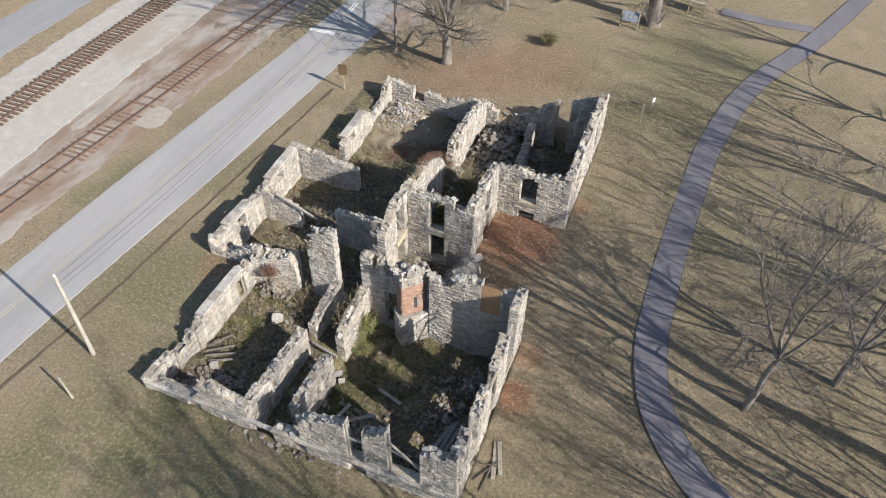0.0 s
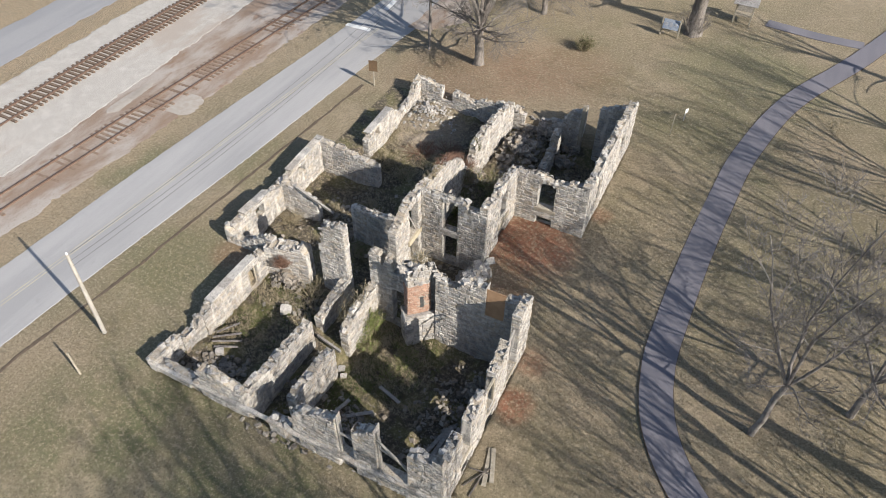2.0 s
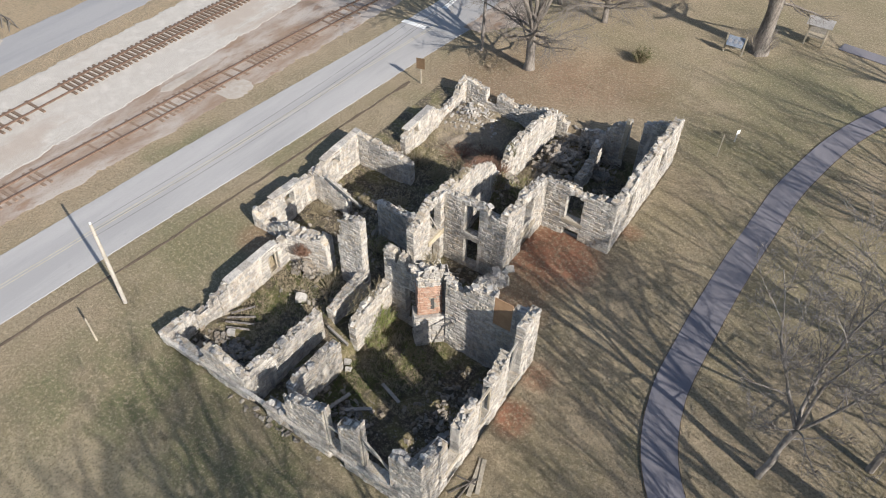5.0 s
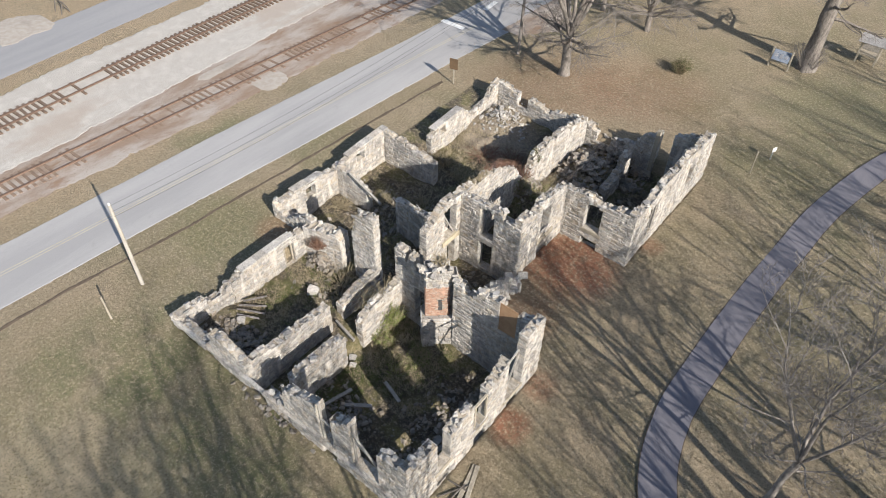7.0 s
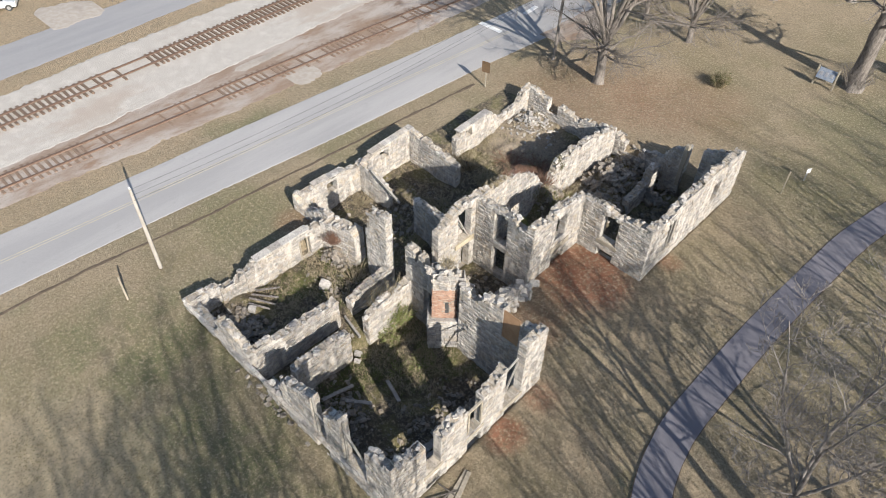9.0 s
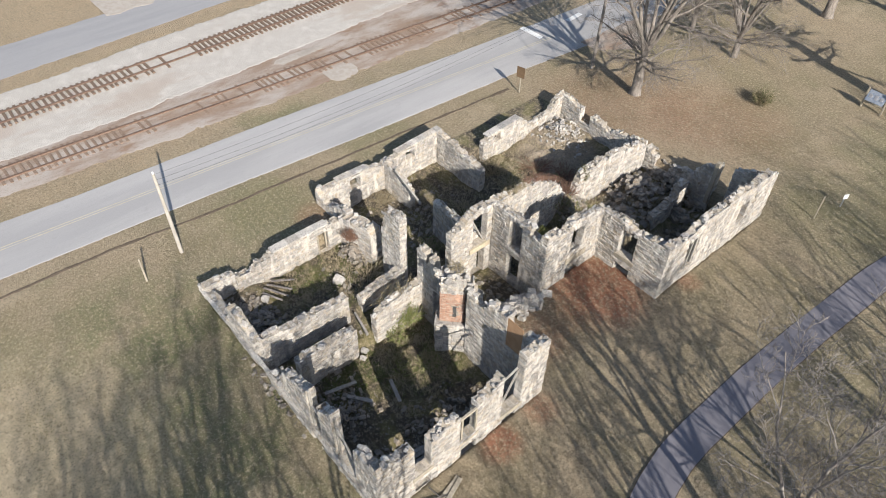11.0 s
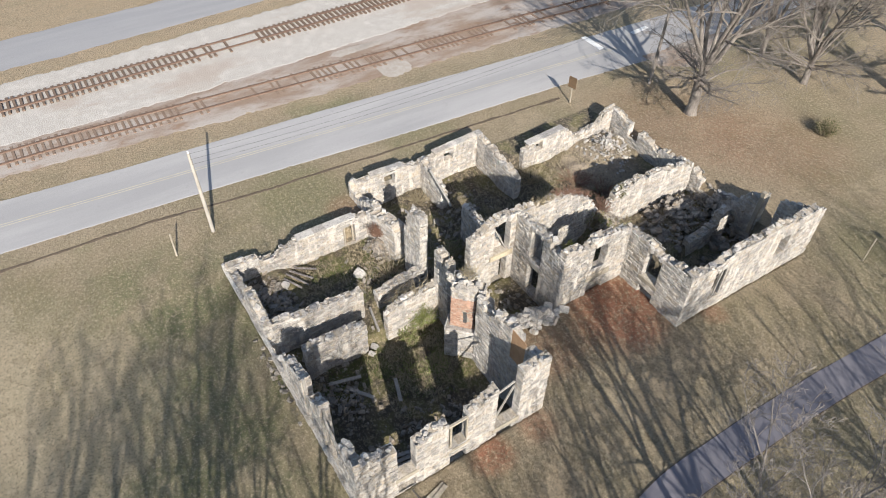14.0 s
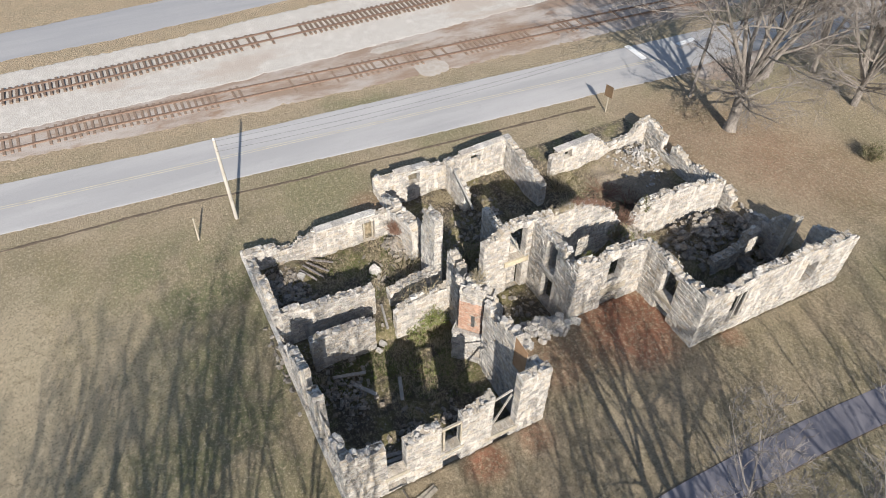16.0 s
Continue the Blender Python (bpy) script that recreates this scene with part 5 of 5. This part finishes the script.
part("crossarm", box_bm(1.6, 0.1, 0.12, Matrix.Translation((0.25, 0, 8.4)), 0.01), BARK, far_pole)
for k, (dz, dx) in enumerate(((0.0, 0.0), (-0.35, 0.08), (-0.75, 0.05))):
    a, b = Vector((-26.6 + dx, 15.3, 7.0 + dz)), Vector((-25.35 + dx * 6, 54.2, 8.4 + dz))
    wv, wf = [], []
    tube(wv, wf, [a.lerp(b, i / 24) - Vector((0, 0, 3.2 * (i / 24) * (1 - i / 24))) for i in range(25)], [0.009] * 25, 4)
    tagged(mesh_object("overhead_wire", wv, wf, BLACK), "thin dark overhead wire strung between the poles", "wire")
stub = empty("short_post", (-26.3, 12.75, 0))
tagged(stub, "short leaning wooden post on the verge", "post")
pv, pf = [], []
tube(pv, pf, [Vector((-0.12 * z, 0.03 * z, z)) for z in (-0.2, 0, 0.8, 1.75)], [0.075, 0.07, 0.065, 0.06], 8)
mesh_object("shaft", pv, pf, WOOD, stub)


def sign(label, at, h, w, bh, post_material, board_material, turn, thin=0.03):
    thing = empty("sign", at)
    tagged(thing, label, "sign")
    thing.rotation_euler.z = radians(turn)
    part("post", box_bm(0.09, 0.09, h, Matrix.Translation((0, 0, h / 2 - 0.1)), 0.01), post_material, thing)
    part("board", box_bm(w, thin, bh, Matrix.Translation((0, -0.065, h - bh / 2 + 0.05)), 0.006), board_material, thing)
    return thing


sign("brown backed sign on a pale wooden post", at_ground(-26.9, 46.3), 2.4, 0.75, 1.0, WOOD, SIGN_BACK, 14)
sign("small white sign on a short post", at_ground(-1.65, 53.0), 1.1, 0.36, 0.4, METAL, WHITE, 60)
tagged(beam("marker_post", at_ground(-2.15, 50.2), at_ground(-2.15, 50.2, 2.0), 0.07, 0.07, WOOD), "thin wooden marker post on the lawn", "post")
panel = empty("information_panel", at_ground(-6.2, 67.2))
tagged(panel, "blue-grey information panel on two wooden posts", "information panel")
for x in (-0.85, 0.85):
    part("post", box_bm(0.13, 0.13, 1.9, Matrix.Translation((x, 0, 0.95)), 0.01), WOOD, panel)
part("board", box_bm(1.5, 0.06, 0.95, pose(0, -0.06, 1.25, -35, 0, 0), 0.01), PANEL, panel)
part("rail", box_bm(1.7, 0.08, 0.1, Matrix.Translation((0, 0, 0.6)), 0.01), WOOD, panel)
for k in range(3):
    part("text_bar", box_bm(0.26, 0.02, 0.3 + 0.1 * (k % 2), pose(-0.45 + 0.45 * k, -0.1, 1.27, -35, 0, 0), 0.004), METAL, panel)
kiosk = empty("wooden_kiosk", at_ground(-0.4, 73.6))
tagged(kiosk, "small open wooden shelter with shingle roof", "kiosk")
for x in (-0.8, 0.8):
    for y in (-0.5, 0.5):
        part("post", box_bm(0.14, 0.14, 2.1, Matrix.Translation((x, y, 1.05)), 0.01), WOOD, kiosk)
part("shelf", box_bm(1.8, 1.1, 0.08, Matrix.Translation((0, 0, 0.85)), 0.01), WOOD, kiosk)
part("back_panel", box_bm(1.7, 0.06, 1.0, Matrix.Translation((0, 0.47, 1.4)), 0.01), WOOD_GREY, kiosk)
for s in (-1, 1):
    part("roof_slope", box_bm(2.3, 1.0, 0.07, pose(0, s * 0.42, 2.3, -32 * s, 0, 0), 0.01), ROOF, kiosk)


# ---- parked car and a rack beyond the railway ----
car = empty("parked_car", (-70.6, 22.6, 0))
car.rotation_euler.z = radians(62)
tagged(car, "silver hatchback car parked on the grass", "car")
SILVER = plain("silver_paint", (0.62, 0.62, 0.64), (0.56, 0.56, 0.58), 3, 0.3, 0.4, 0.02)
GLASS = plain("tinted_glass", (0.03, 0.035, 0.04), (0.05, 0.055, 0.06), 3, 0.08, 0.0, 0.0)
RED = plain("red_lens", (0.45, 0.03, 0.03), (0.4, 0.02, 0.02), 3, 0.3, 0.0, 0.0)


def profile_bm(outline, half, bevel=0.06):
    bm = bmesh.new()
    f = bm.faces.new([bm.verts.new((x, -half, z)) for x, z in outline])
    out = bmesh.ops.extrude_face_region(bm, geom=[f])
    bmesh.ops.translate(bm, vec=(0, 2 * half, 0), verts=[g for g in out["geom"] if isinstance(g, bmesh.types.BMVert)])
    bmesh.ops.recalc_face_normals(bm, faces=bm.faces)
    bmesh.ops.bevel(bm, geom=bm.edges[:], offset=bevel, segments=2, affect="EDGES")
    return bm


part("body", profile_bm(((-2.0, 0.3), (2.0, 0.3), (2.05, 0.6), (1.9, 0.85), (1.0, 0.98), (-1.95, 1.0), (-2.08, 0.6)), 0.86), SILVER, car)
part("cabin", profile_bm(((1.0, 0.95), (0.35, 1.42), (-1.5, 1.45), (-1.95, 0.95)), 0.74), GLASS, car, "dark tinted windows")
part("roof", box_bm(1.7, 1.32, 0.06, Matrix.Translation((-0.58, 0, 1.45)), 0.02), SILVER, car)
for x in (-1.3, 1.3):
    for y in (-0.82, 0.82):
        wheel_bm = bmesh.new()
        bmesh.ops.create_cone(wheel_bm, cap_ends=True, segments=20, radius1=0.31, radius2=0.31, depth=0.2, matrix=pose(x, y, 0.31, 90, 0, 0))
        wheel = part("wheel", wheel_bm, BLACK, car)
        rim_bm = bmesh.new()
        bmesh.ops.create_cone(rim_bm, cap_ends=True, segments=16, radius1=0.19, radius2=0.17, depth=0.22, matrix=pose(x, y, 0.31, 90, 0, 0))
        part("rim", rim_bm, METAL, wheel)
for y in (-0.7, 0.7):
    part("tail_light", box_bm(0.06, 0.22, 0.2, Matrix.Translation((-2.04, y, 0.82)), 0.02), RED, car)
    part("headlight", box_bm(0.1, 0.3, 0.14, Matrix.Translation((1.98, y, 0.72)), 0.02), WHITE, car)
part("number_plate", box_bm(0.03, 0.5, 0.12, Matrix.Translation((-2.1, 0, 0.62)), 0.005), WHITE, car)
rack = empty("wooden_rack", (-64.6, 31.8, 0))
tagged(rack, "dark wooden trestle rack beside the far road", "rack")
for x in (-0.6, 0.6):
    for s in (-1, 1):
        beam("leg", (x, s * 0.45, 0), (x, s * 0.08, 1.1), 0.09, 0.09, BARK_DARK, rack)
beam("rail", (-0.8, 0, 1.12), (0.8, 0, 1.12), 0.12, 0.1, BARK_DARK, rack)
tagged(strip("gravel_drive", PAD, [(24.6, -66.5), (25.5, -67.5), (29.0, -66.8), (30.0, -65.5)], [(24.6, -62.6), (25.5, -62.2), (29.0, -62.6), (30.0, -63.0)], 0.04, 0.05, 0.3, 0.6), "pale gravel drive joining the far road", "drive", kind="structure")


# ---- tufts of dry grass over the lawn ----
def tufts(name, label, x0, x1, y0, y1, n, size, material, seed):
    rng = np.random.default_rng(seed)
    xs, ys = rng.uniform(x0, x1, n), rng.uniform(y0, y1, n)
    v, f = [], []
    px, py = [p[0] for p in PATH_LINE], [p[1] for p in PATH_LINE]
    for x, y in zip(xs, ys):
        if -26.3 < x < -4.2 and 14.3 < y < 47.9:
            if not (x > -9.0 and 26.2 < y < 35.5):
                continue
        if 18 < y < 90 and abs(x - float(np.interp(y, py[::-1], px[::-1]))) < 1.25:
            continue
        if y <= 21 and 3 < x < 12 and abs((x - 4.5) * 0.62 + (y - 22.0)) < 2.0:
            continue
        z = lawn_height(x, y)
        a = (x * 12.9898 + y * 78.233) % 6.283
        h = size * (0.6 + 0.8 * ((x * 37.7 + y * 17.3) % 1))
        c, s = math.cos(a), math.sin(a)
        o = len(v)
        v.extend([(x - c * h * 0.55, y - s * h * 0.55, z - 0.01), (x + c * h * 0.55, y + s * h * 0.55, z - 0.01), (x - s * h * 0.6, y + c * h * 0.6, z + h * 0.62), (x + s * h * 0.5, y - c * h * 0.5, z + h * 0.45)])
        f.extend([(o, o + 1, o + 2), (o + 1, o, o + 3)])
    return tagged(mesh_object(name, v, f, material), label, "grass", kind="stuff")


def tuft_material():
    m = Nodes("grass_tufts")
    i = m.geo.outputs["Random Per Island"]
    c = m.mix(m.ramp(i, 0.0, 1.0), (0.345, 0.28, 0.2), (0.16, 0.135, 0.085))
    c = m.mix(m.ramp(m.noise(0.09, 5, 0.6), 0.45, 0.65, 0, 0.6), c, (0.16, 0.15, 0.06))
    return m.done(c, 1.0)


TUFT = tuft_material()
tufts("lawn_tufts", "short dry grass tufts of the lawn", -30, 14, 3, 60, 170000, 0.055, TUFT, 1)
